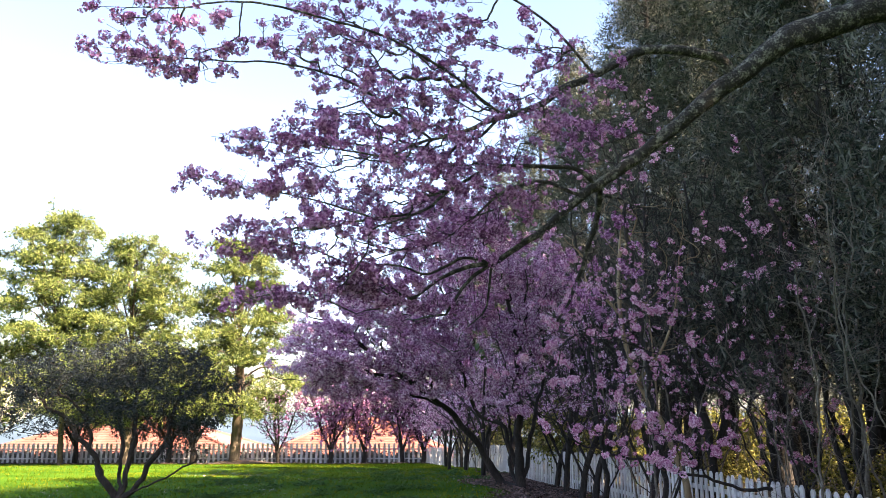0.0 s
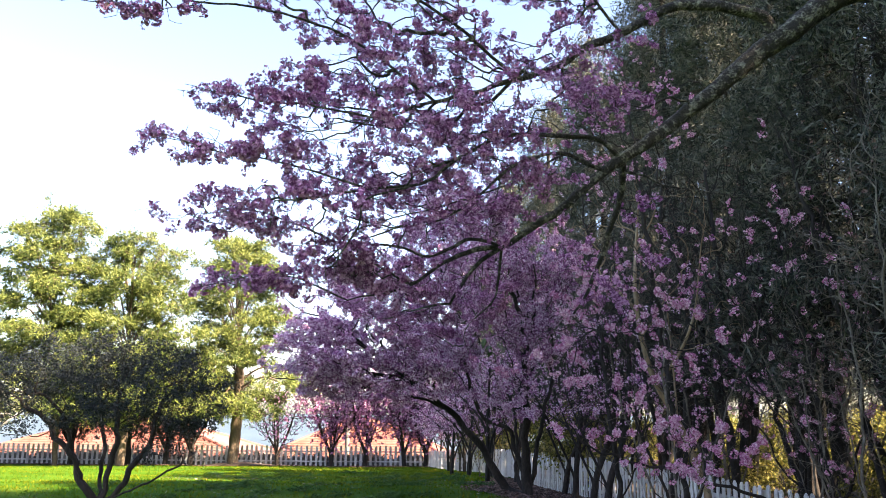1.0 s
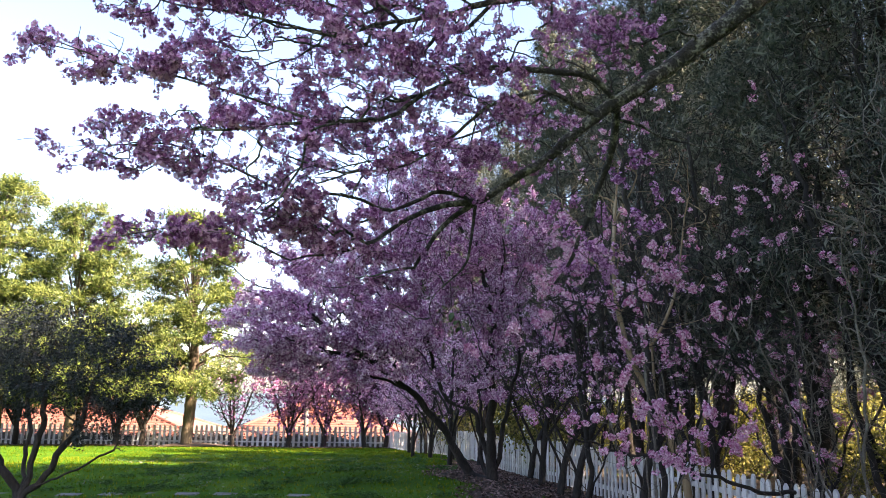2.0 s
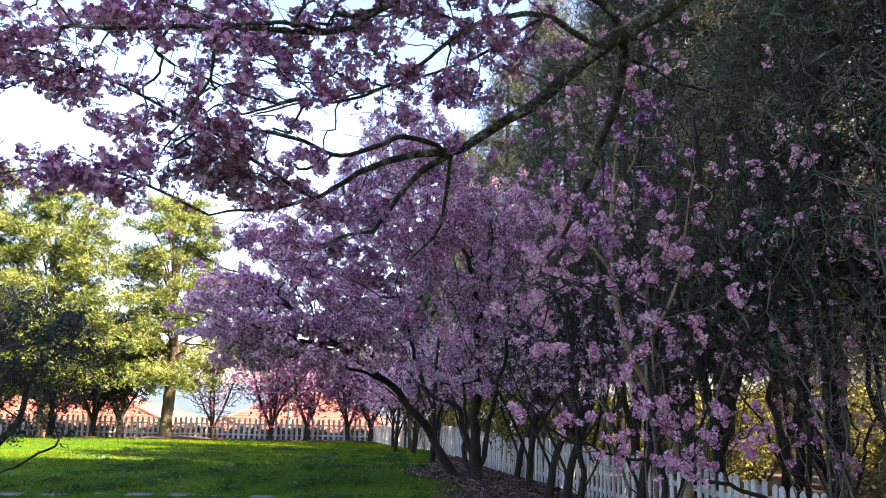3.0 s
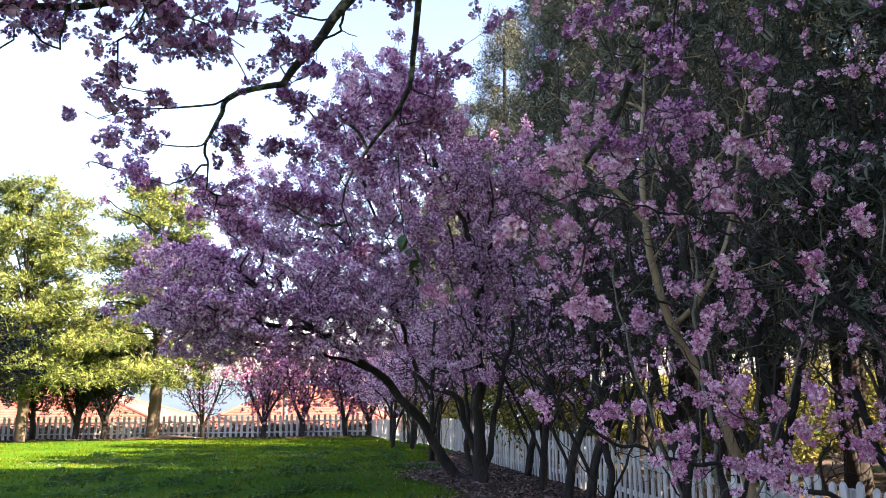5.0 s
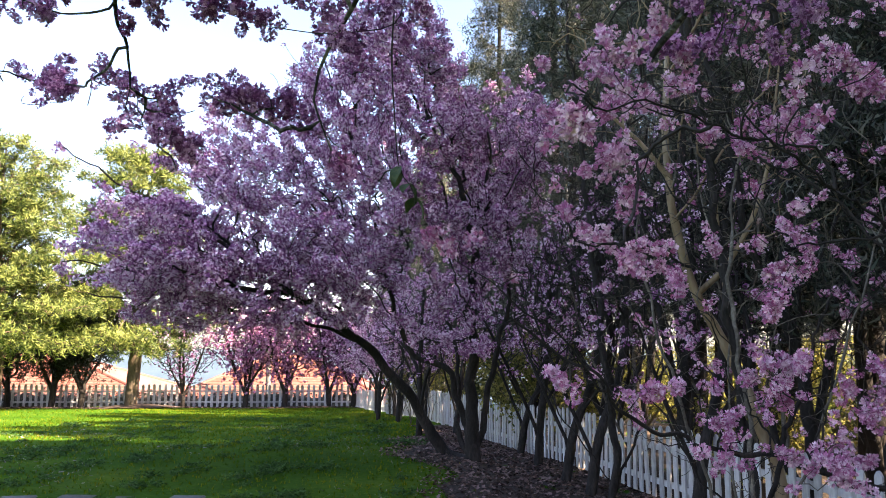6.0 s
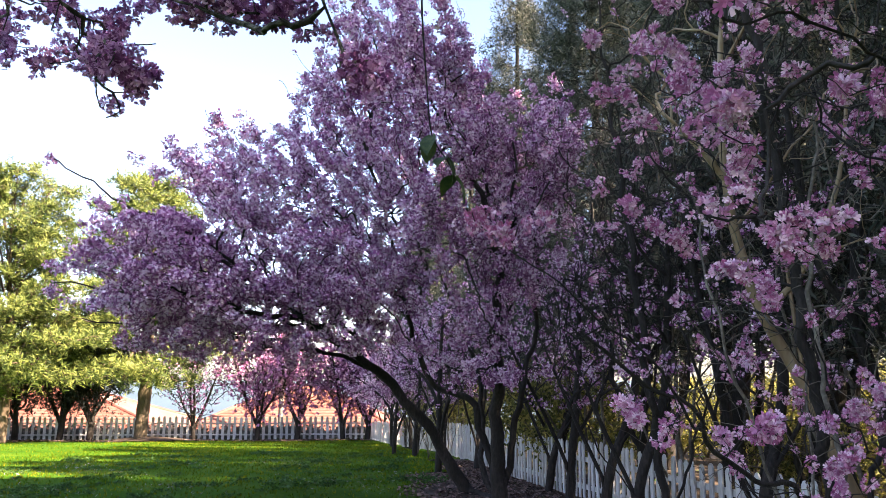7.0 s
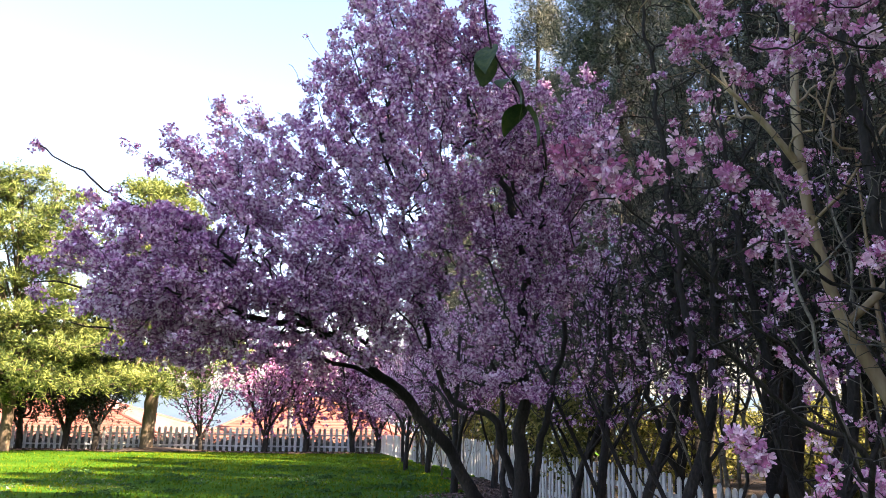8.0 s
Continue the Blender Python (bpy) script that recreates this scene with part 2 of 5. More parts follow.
def facing(d, rng):
    """Rotation matrices that turn +z into each direction of d, with a random spin."""
    d = d / (np.linalg.norm(d, axis=1)[:, None] + 1e-9)
    r = rng.normal(size=d.shape)
    u = np.cross(d, r)
    u /= np.linalg.norm(u, axis=1)[:, None] + 1e-9
    return np.stack([u, np.cross(d, u), d], -1)


def scatter(templates, at, size, rng, rot=None):
    """Copies of small all-quad templates, joined: one vertex and one face array."""
    vs, qs, base = [], [], 0
    pick = rng.integers(0, len(templates), len(at))
    rot = turns(len(at), rng) if rot is None else rot
    for k, (tv, tq) in enumerate(templates):
        m = pick == k
        if not m.any():
            continue
        v = np.einsum("nij,vj->nvi", rot[m], tv) * size[m][:, None, None] + at[m][:, None]
        q = tq[None] + (np.arange(m.sum()) * len(tv))[:, None, None] + base
        vs.append(v.reshape(-1, 3))
        qs.append(q.reshape(-1, 4))
        base += v.shape[0] * v.shape[1]
    return np.vstack(vs), np.vstack(qs)


def blossom_puff(florets, petals, rng, spread=1.0, petal=0.55):
    """A puff of florets of unit radius: cupped petals on a rough ball."""
    vs, qs = [], []
    d = rng.normal(size=(florets, 3))
    d /= np.linalg.norm(d, axis=1)[:, None]
    at = d * (0.45 + 0.4 * rng.random((florets, 1))) * np.array([spread, spread, 1])
    rot = facing(d + rng.normal(0, 0.35, d.shape), rng)
    for i in range(florets):
        floret, base = [(0, 0, 0)], i * (1 + 3 * petals)
        for p in range(petals):
            a = 2 * math.pi * p / petals + rng.normal(0, 0.15)
            w = 2.7 / petals
            r = petal * (0.85 + 0.3 * rng.random())
            lift = 0.12 + 0.2 * rng.random()
            k = base + len(floret)
            floret += [(0.74 * r * math.cos(a - w), 0.74 * r * math.sin(a - w), lift * 0.5), (r * math.cos(a), r * math.sin(a), lift), (0.74 * r * math.cos(a + w), 0.74 * r * math.sin(a + w), lift * 0.5)]
            qs.append((base, k, k + 1, k + 2))
        vs.append(np.array(floret) @ rot[i].T + at[i])
    return np.vstack(vs), np.array(qs)


def blossom_bunch(florets, rng, petal=0.34, rounded=False):
    """A hanging bunch of double florets, about two units long along z and one across."""
    vs, qs = [], []
    d = rng.normal(size=(florets, 3))
    d /= np.linalg.norm(d, axis=1)[:, None]
    at = d * (0.5 + 0.35 * rng.random((florets, 1))) * np.array([0.62, 0.62, 1.15])
    rot = facing(d * np.array([1, 1, 0.6]) + rng.normal(0, 0.4, d.shape), rng)
    for i in range(florets):
        whole = petal * (0.75 + 0.5 * rng.random())
        cup = (1.0 if rounded else 0.4) + 0.8 * rng.random()
        floret, base = [(0, 0, 0)], sum(len(k) for k in vs)
        for p in range(5):
            a = 2 * math.pi * p / 5 + rng.normal(0, 0.12)
            r = whole * (0.88 + 0.24 * rng.random())
            k = base + len(floret)
            edge_points = ((0.6, -0.52, 0.35), (0.93, -0.36, 0.75), (0.97, 0, 0.8), (0.93, 0.36, 0.75), (0.6, 0.52, 0.35)) if rounded else ((0.82, -0.5, 0.6), (1.0, 0, 0.8), (0.82, 0.5, 0.6))
            floret += [(f * r * math.cos(a + turn), f * r * math.sin(a + turn), cup * up * r) for f, turn, up in edge_points]
            qs.append((base, k, k + 1, k + 2))
            if rounded:
                qs.append((base, k + 2, k + 3, k + 4))
        vs.append(np.array(floret) @ rot[i].T + at[i])
    return np.vstack(vs), np.array(qs)


def needle_tuft(blades, rng, width=0.09, up=0.6):
    """A tuft of narrow blades of unit length."""
    vs, qs = [], []
    for _ in range(blades):
        d = rng.normal(size=3)
        d[2] = abs(d[2]) * up + 0.15
        d *= (0.7 + 0.5 * rng.random()) / np.linalg.norm(d)
        side = np.cross(d, rng.normal(size=3))
        side *= width / (np.linalg.norm(side) + 1e-9)
        o = rng.normal(0, 0.08, 3)
        vs.append(np.array([o, o + d * 0.5 + side, o + d, o + d * 0.5 - side]))
        qs.append(np.arange(4) + 4 * len(qs))
    return np.vstack(vs), np.array(qs)


def leaf_spray(leaves, rng, length=0.5, width=0.2, droop=0.3):
    """Leaves along a short twig of unit length."""
    vs, qs = [], []
    for i in range(leaves):
        o = np.array([0, 0, (i + 0.5) / leaves])
        d = rng.normal(size=3) * np.array([1, 1, 0.4]) + np.array([0, 0, 0.5])
        d *= length * (0.7 + 0.6 * rng.random()) / np.linalg.norm(d)
        side = np.cross(d, rng.normal(size=3))
        side *= width / (np.linalg.norm(side) + 1e-9)
        fold = np.cross(side, d)
        fold *= 0.3 * width / (np.linalg.norm(fold) + 1e-9)
        vs.append(np.array([o, o + d * 0.45 + side + fold, o + d - np.array([0, 0, droop * length]), o + d * 0.45 - side + fold]))
        qs.append(np.arange(4) + 4 * len(qs))
    return np.vstack(vs), np.array(qs)


def in_balls(balls, n, rng, shell=0.0):
    """n points in a union of ellipsoids ((cx, cy, cz), (rx, ry, rz), share); shell: pushes points outwards."""
    out = []
    total = sum(b[2] for b in balls)
    for c, r, share in balls:
        k = int(round(n * share / total))
        d = rng.normal(size=(k, 3))
        d /= np.linalg.norm(d, axis=1)[:, None]
        rad = rng.random((k, 1)) ** (1 / (3 + 5 * shell))
        out.append(np.array(c) + d * rad * np.array(r))
    return np.vstack(out)


def sprays(balls, n, rng, way, length, gap=0.1, spread=0.4, hub=None, bow=0.1):
    """About n points in rows: straight twigs that run along way, or outwards from a hub, with their middles in the ellipsoids."""
    out = []
    for p in in_balls(balls, n * gap / length, rng):
        d = np.array(way, float) + rng.normal(0, spread, 3)
        if hub is not None:
            away = p - np.array(hub)
            d += away / (np.linalg.norm(away) + 1e-9)
        d /= np.linalg.norm(d) + 1e-9
        run = length * (0.5 + rng.random())
        t = np.arange(0, run, gap)[:, None]
        out.append(p + d * (t - 0.5 * run) + np.array((0, 0, bow)) * t * t + rng.normal(0, 0.012, (len(t), 3)))
    return np.vstack(out)


rng = np.random.default_rng(11)
BUNCHES = [blossom_bunch(16, rng, 0.29) for _ in range(8)]
BUNCHES_NEAR = [blossom_bunch(26, rng, 0.245, True) for _ in range(8)]
PUFFS_TINY = [blossom_puff(13, 2, rng, petal=0.36) for _ in range(8)]
PUFFS_FAR = [blossom_puff(3, 3, rng, petal=0.85) for _ in range(6)]
TUFTS = [needle_tuft(8, rng, 0.085) for _ in range(6)]
SPRAYS = [leaf_spray(12, rng, 0.55, 0.10) for _ in range(6)]
FRONDS = [leaf_spray(9, rng, 0.42, 0.031, 0.5) for _ in range(6)]
FINE = [leaf_spray(5, rng, 0.5, 0.14) for _ in range(6)]
LEAFY = [leaf_spray(10, rng, 0.5, 0.17) for _ in range(6)]


def plant(name, at, label, category, skeleton, bark, crown_name, templates, leaf, size, fill, rng, twig=0.012, jitter=0.05, up=None, group="", keep=None, leaf_label="", clump=0.0, close=None, bunch=1.0, close_kit=None, close_keep=0.22):
    """A tree or shrub: trunk with limbs as one part, crown as another. fill: how many puffs or sprays each thin node bears, on average."""
    P, A, R, chains = skeleton
    o = np.array(at)
    ob = thing(name, at, label, category, group)
    v, q = tubes(chains, few_sides)
    part("trunk", fast_mesh("trunk", v - o, q, bark, True), ob)
    thin = np.where(R < twig)[0]
    thin = thin[A[thin] >= 0]
    count = rng.poisson(fill / bunch, len(thin)) * (rng.random(len(thin)) < bunch)
    where = np.repeat(thin, count)
    way = P[where] - P[A[where]]
    p = P[where] + rng.normal(0, jitter, (len(where), 3))
    if clump:
        wave = np.sin(p @ np.array((7.1, 3.3, 9.7)) + 1) + np.sin(p @ np.array((-8.3, 6.1, 4.9)) + 2) + np.sin(p @ np.array((3.7, -9.1, 7.9)) + 4)
        ok = wave > clump
        if close is not None:
            ok |= close(p) & (rng.random(len(p)) < close_keep)
        p, way = p[ok], way[ok]
    if keep is not None:
        ok = keep(p)
        p, way = p[ok], way[ok]
    s = size * (0.65 + 0.7 * rng.random(len(p)))
    rot = None
    if up is not None:
        way = way / (np.linalg.norm(way, axis=1)[:, None] + 1e-9) + np.array([0, 0, up]) + rng.normal(0, 0.35, way.shape)
        rot = facing(way, rng)
    if close is None:
        v, q = scatter(templates, p, s, rng, rot)
    else:
        m = close(p)
        v, q = scatter(templates, p[~m], s[~m], rng, rot[~m])
        kit, copies, grown = close_kit or (BUNCHES_NEAR, 2, 0.66)
        near = np.repeat(p[m], copies, 0)
        near = near + rng.normal(0, 0.017, near.shape)
        v2, q2 = scatter(kit, near, np.repeat(s[m], copies) * grown, rng, np.repeat(rot[m], copies, 0))
        v, q = np.vstack([v, v2]), np.vstack([q, q2 + len(v)])
    part(crown_name, fast_mesh(crown_name, v - o, q, leaf), ob, leaf_label, "stuff")
    return ob


# ---- ground, water, houses ----


def ease(a, b, v):
    t = np.clip((np.asarray(v, float) - a) / (b - a), 0, 1)
    return t * t * (3 - 2 * t)


def ground_z(x, y):
    """The lawn: level, then falling gently to the far fence and steeply behind it; a little lower along the side fence."""
    x, y = np.asarray(x, float), np.asarray(y, float)
    z = -0.0517 * np.maximum(0, y - 18.5) * (y < 46.5) - 1.45 * (y >= 46.5)
    z = z - 0.26 * ease(0.8, 3.4, x) * (1 - ease(19, 31, y))
    z = z - 9.0 * ease(48, 88, y) - 6.0 * ease(100, 150, y)
    return z + 0.02 * np.sin(x * 0.9 + 0.5 * y) * np.cos(y * 0.7)


def fence_x(y):
    return 3.52 - 0.155 * (y - 17.45)


def grid_mesh(name, xs, ys, height, mat):
    X, Y = np.meshgrid(xs, ys)
    Z = height(X, Y)
    i = np.arange(len(ys) - 1)[:, None] * len(xs)
    j = np.arange(len(xs) - 1)[None]
    q = np.stack([i + j, i + j + 1, i + j + 1 + len(xs), i + j + len(xs)], -1).reshape(-1, 4)
    return fast_mesh(name, np.stack([X, Y, Z], -1).reshape(-1, 3), q, mat, True)


far_x = np.array([100, 160, 300, 700, 2500.0])
ground = new("ground", grid_mesh("ground", np.concatenate([-far_x[::-1], np.linspace(-60, 40, 101), far_x]),
                                 np.concatenate([[-2500, -600, -200, -80], np.linspace(-30, 100, 131), [115, 130, 150, 300, 2600]]), ground_z, M_LAWN))
tagged(ground, "green lawn of short grass falling gently to a fence", "lawn", kind="structure")
water = new("water", grid_mesh("water", np.linspace(-3500, 3500, 30), np.linspace(112, 4600, 30), lambda x, y: x * 0 - 9.2, M_WATER))
tagged(water, "pale hazy open water far below the garden", "water", kind="structure")

bed_ys = np.linspace(5.5, 27, 87)
bed_n = 22
edge = 1.0 + 0.3 * np.sin(bed_ys * 0.9) + 0.2 * np.sin(bed_ys * 2.3 + 1) + 0.9 * ease(20, 27, bed_ys) + 0.5 * ease(13, 7, bed_ys)
bx = edge[:, None] + (fence_x(bed_ys) + 0.6 - edge)[:, None] * np.linspace(0, 1, bed_n)[None]
by = np.repeat(bed_ys[:, None], bed_n, 1)
bz = ground_z(bx, by) + 0.016 * np.minimum(1, 4 * np.linspace(0, 1, bed_n))[None] + 0.012 * np.sin(bx * 6.1 + by * 3) * np.sin(by * 5.3)
qi = np.arange(len(bed_ys) - 1)[:, None] * bed_n + np.arange(bed_n - 1)[None]
bed = new("planting_bed", fast_mesh("planting_bed", np.stack([bx, by, bz], -1).reshape(-1, 3), np.stack([qi, qi + 1, qi + 1 + bed_n, qi + bed_n], -1).reshape(-1, 4), M_SOIL, True))
tagged(bed, "dark bare soil bed under the trees along the fence", "soil bed", kind="structure")
wood_ys, wood_n = np.linspace(-8, 46, 109), 30
wx = fence_x(wood_ys)[:, None] + 0.45 + 16 * np.linspace(0, 1, wood_n)[None] ** 1.5
wy = np.repeat(wood_ys[:, None], wood_n, 1)
wz = ground_z(wx, wy) + 0.02 + 0.025 * np.sin(wx * 3.1 + wy) * np.sin(wy * 2.7) + 0.02 * np.sin(wx * 7.3) * np.sin(wy * 6.1)
qi = np.arange(len(wood_ys) - 1)[:, None] * wood_n + np.arange(wood_n - 1)[None]
wood = new("woodland_floor", fast_mesh("woodland_floor", np.stack([wx, wy, wz], -1).reshape(-1, 3), np.stack([qi, qi + 1, qi + 1 + wood_n, qi + wood_n], -1).reshape(-1, 4), M_SOIL, True))
tagged(wood, "brown needle litter on the ground under the conifers", "woodland floor", kind="structure")
fxs, fys = np.linspace(-46, -0.5, 120), np.linspace(44.6, 46.9, 9)
far_bed = new("planting_bed", grid_mesh("far_bed", fxs, fys, lambda x, y: ground_z(x, y) + 0.02 + 0.22 * np.exp(-((x + 11.6) / 1.6) ** 2 - ((y - 45.6) / 0.7) ** 2) + 0.03 * np.sin(x * 3) * np.sin(y * 4), M_SOIL))
tagged(far_bed, "strip of brown leaf mould along the far fence", "soil bed", kind="structure")


def hip_house(at, width, depth, ridge, eaves, top, base, label):
    """A house with a hipped tile roof. Heights are above the base point."""
    ob = thing("house", at, label, "house")
    w, d, r = width / 2, depth / 2, ridge / 2
    bm = bmesh.new()
    box_bm(bm, -w + 0.5, -d + 0.5, base, w - 0.5, d - 0.5, eaves)
    part("wall", bm_mesh("wall", bm, M_HOUSE), ob)
    bm = bmesh.new()
    low = [bm.verts.new(c) for c in ((-w, -d, eaves), (w, -d, eaves), (w, d, eaves), (-w, d, eaves))]
    a, b = bm.verts.new((-r, 0, top)), bm.verts.new((r, 0, top))
    for f in ((low[0], low[1], b, a), (low[1], low[2], b), (low[2], low[3], a, b), (low[3], low[0], a)):
        bm.faces.new(f)
    bm.faces.new(low[::-1])
    roof = part("roof", bm_mesh("roof", bm, M_ROOF), ob, "salmon clay tile roof")
    # courses of tiles on the slope that faces the garden, as overlapping strips
    n = int(math.hypot(d, top - eaves) / 0.36)
    vs, qs = [], []
    for k in range(n):
        t0, t1 = k / n, (k + 1.15) / n
        for side in (-1, 1):
            y0, y1 = side * d * (1 - t0), side * d * (1 - min(t1, 1))
            x0, x1 = w + (r - w) * t0, w + (r - w) * min(t1, 1)
            z0, z1 = eaves + (top - eaves) * t0, eaves + (top - eaves) * min(t1, 1)
            c = len(vs)
            vs += [(-x0, y0, z0 + 0.07), (x0, y0, z0 + 0.07), (x1, y1, z1 + 0.02), (-x1, y1, z1 + 0.02), (-x0, y0, z0 + 0.01), (x0, y0, z0 + 0.01)]
            qs += [(c, c + 1, c + 2, c + 3), (c + 4, c + 5, c + 1, c)]
    part("tile_course", fast_mesh("tile_course", vs, qs, M_ROOF), roof, kind="stuff")
    caps = [((-r, 0, top), (r, 0, top))] + [((sx * r, 0, top), (sx * w, sy * d, eaves)) for sx in (-1, 1) for sy in (-1, 1)]
    for p, q in caps:
        v, f = tubes([(np.linspace(p, q, 12), np.full(12, 0.13))], lambda r_: 8)
        part("ridge_cap", fast_mesh("ridge_cap", v, f, M_ROOF, True), roof)
    for k in range(3):
        x = -w * 0.6 + k * w * 0.6
        win = part("window", None, ob)
        bm = bmesh.new()
        box_bm(bm, x - 0.6, -d + 0.45, base + 0.9, x + 0.6, -d + 0.49, base + 2.0)
        part("pane", bm_mesh("pane", bm, M_GLASS), win)
        for q0, q1 in (((x - 0.68, base + 0.82), (x + 0.68, base + 0.9)), ((x - 0.68, base + 2.0), (x + 0.68, base + 2.08)), ((x - 0.68, base + 0.9), (x - 0.6, base + 2.0)), ((x + 0.6, base + 0.9), (x + 0.68, base + 2.0))):
            bm = bmesh.new()
            box_bm(bm, q0[0], -d + 0.42, q0[1], q1[0], -d + 0.497, q1[1])
            part("frame", bm_mesh("frame", bm, M_PICKET), win)
    return ob


hip_house((-24.0, 62, 0), 22.5, 12.5, 4.6, -2.0, 1.05, -4.6, "low cream house with a sunlit salmon tile roof")
hip_house((-6.2, 62, 0), 15.2, 12.5, 2.4, -2.0, 1.05, -4.6, "cream house with a salmon hipped roof below the fence")
pole = thing("utility_pole", (-6.6, 55, -3.0), "grey weathered wooden utility pole behind the fence", "pole")
v, q = tubes([(np.linspace((0, 0, -0.6), (0.03, 0, 8.0), 14), np.linspace(0.17, 0.12, 14))], lambda r_: 10)
part("shaft", fast_mesh("shaft", v, q, M_POLE, True), pole)
bm = bmesh.new()
box_bm(bm, -0.9, -0.06, 7.3, 0.9, 0.06, 7.42, 0.01)
part("crossarm", bm_mesh("crossarm", bm, M_POLE), pole)

# ---- the flowering tree with many trunks ----
rng = np.random.default_rng(3)
limbs = [[(1.78, 17.9, -0.15), (1.74, 17.9, 0.95), (1.77, 17.8, 1.55), (1.71, 17.5, 2.5), (1.76, 17.4, 2.95), (1.64, 17.2, 3.34), (1.47, 17.0, 3.94), (0.98, 16.8, 4.94), (1.0, 16.6, 5.9)],
         [(1.78, 17.9, -0.1), (1.42, 18.3, -0.05), (1.16, 18.3, 0.31), (0.84, 18.2, 0.85), (0.42, 18.0, 1.32), (0.1, 17.8, 1.66), (-0.21, 17.5, 1.88), (-0.47, 17.2, 2.05), (-0.76, 17.0, 2.24), (-1.01, 16.6, 2.33), (-1.5, 16.2, 2.34), (-2.6, 15.6, 2.6)],
         [(-0.47, 17.2, 2.05), (-0.62, 17.2, 2.22), (-0.93, 17.0, 2.37), (-1.4, 16.6, 2.75), (-2.0, 16.2, 3.05), (-2.9, 15.6, 3.4)],
         [(1.75, 17.95, 0.1), (1.54, 18.1, 0.9), (1.39, 18.1, 1.25), (0.89, 18.3, 1.5), (0.65, 18.2, 1.9), (0.48, 18.0, 2.5), (-0.1, 17.1, 3.3), (-1.0, 16.6, 4.2)],
         [(1.78, 17.9, 0.0), (1.9, 18.0, 0.3), (2.1, 17.9, 1.4), (2.35, 18.0, 2.4), (2.3, 17.6, 3.8), (2.2, 17.2, 5.0)],
         [(1.78, 17.9, -0.1), (1.6, 18.4, 0.3), (1.62, 18.9, 1.5), (1.2, 19.1, 2.8), (0.6, 18.6, 4.0)],
         [(0.1, 17.8, 1.66), (-0.9, 17.4, 2.0), (-2.2, 17.2, 2.15), (-3.6, 16.9, 2.3)],
         [(-0.47, 17.2, 2.05), (-1.2, 16.3, 2.5), (-2.4, 15.8, 2.5), (-3.4, 15.6, 2.6)],
         [(-1.4, 16.6, 2.75), (-2.2, 16.2, 3.3), (-2.9, 15.8, 3.6), (-3.5, 15.5, 4.0)],
         [(0.48, 18.0, 2.5), (0.2, 16.9, 3.6), (-0.2, 16.5, 4.8), (-0.5, 16.5, 5.6)],
         [(1.64, 17.2, 3.34), (1.9, 16.8, 4.2), (1.7, 16.6, 5.0)]]
targets = sprays([((-0.7, 16.7, 3.3), (2.2, 1.8, 1.15), 5), ((-2.3, 16.0, 2.75), (1.1, 1.2, 0.6), 2.2), ((0.3, 16.8, 4.7), (1.5, 1.5, 1.25), 4.2), ((0.4, 16.6, 5.8), (0.9, 0.9, 0.6), 1.4), ((1.8, 17.2, 3.4), (0.8, 1.0, 1.2), 1.5), ((2.1, 17.1, 4.5), (0.75, 0.9, 1.1), 1.6), ((1.5, 17.1, 1.9), (0.9, 0.6, 0.6), 0.4), ((-0.2, 17.0, 2.8), (0.9, 0.8, 0.5), 1.7),
                  ((-1.4, 16.5, 2.15), (1.8, 1.2, 0.35), 1.9), ((-1.4, 16.4, 4.0), (0.9, 0.9, 0.5), 0.9)], 5900, rng, (-0.3, -0.1, 0.05), 0.75, 0.11, 0.32, (1.3, 17.8, 1.7))
skeleton = grow(limbs, targets, 0.09, rng, 0.0032, 0.15, 0.2, -0.03, 0.06, 0.25,
                {0: (0.12, 0.088, 0.074, 0.056, 0.038, 0.023, 0.011), 1: (0.108, 0.082, 0.068, 0.054, 0.042, 0.023, 0.010), 2: (0.042, 0.032, 0.02, 0.009), 3: (0.06, 0.048, 0.038, 0.026, 0.014, 0.008), 4: (0.055, 0.038, 0.022, 0.01), 5: (0.05, 0.035, 0.02, 0.01), 6: (0.03, 0.02, 0.009), 7: (0.026, 0.017, 0.008), 8: (0.022, 0.014, 0.007), 9: (0.03, 0.02, 0.009), 10: (0.03, 0.018, 0.009)}, 0.017)
plant("cherry_tree", (1.78, 17.9, -0.1), "spreading cherry tree with dark trunks and dense lilac-pink blossom", "tree", skeleton, M_BARK, "blossom", PUFFS_TINY, M_BLOSSOM, 0.058, 1.35, rng, 0.0085, 0.036, bunch=0.36,
      leaf_label="lilac-pink double blossom")

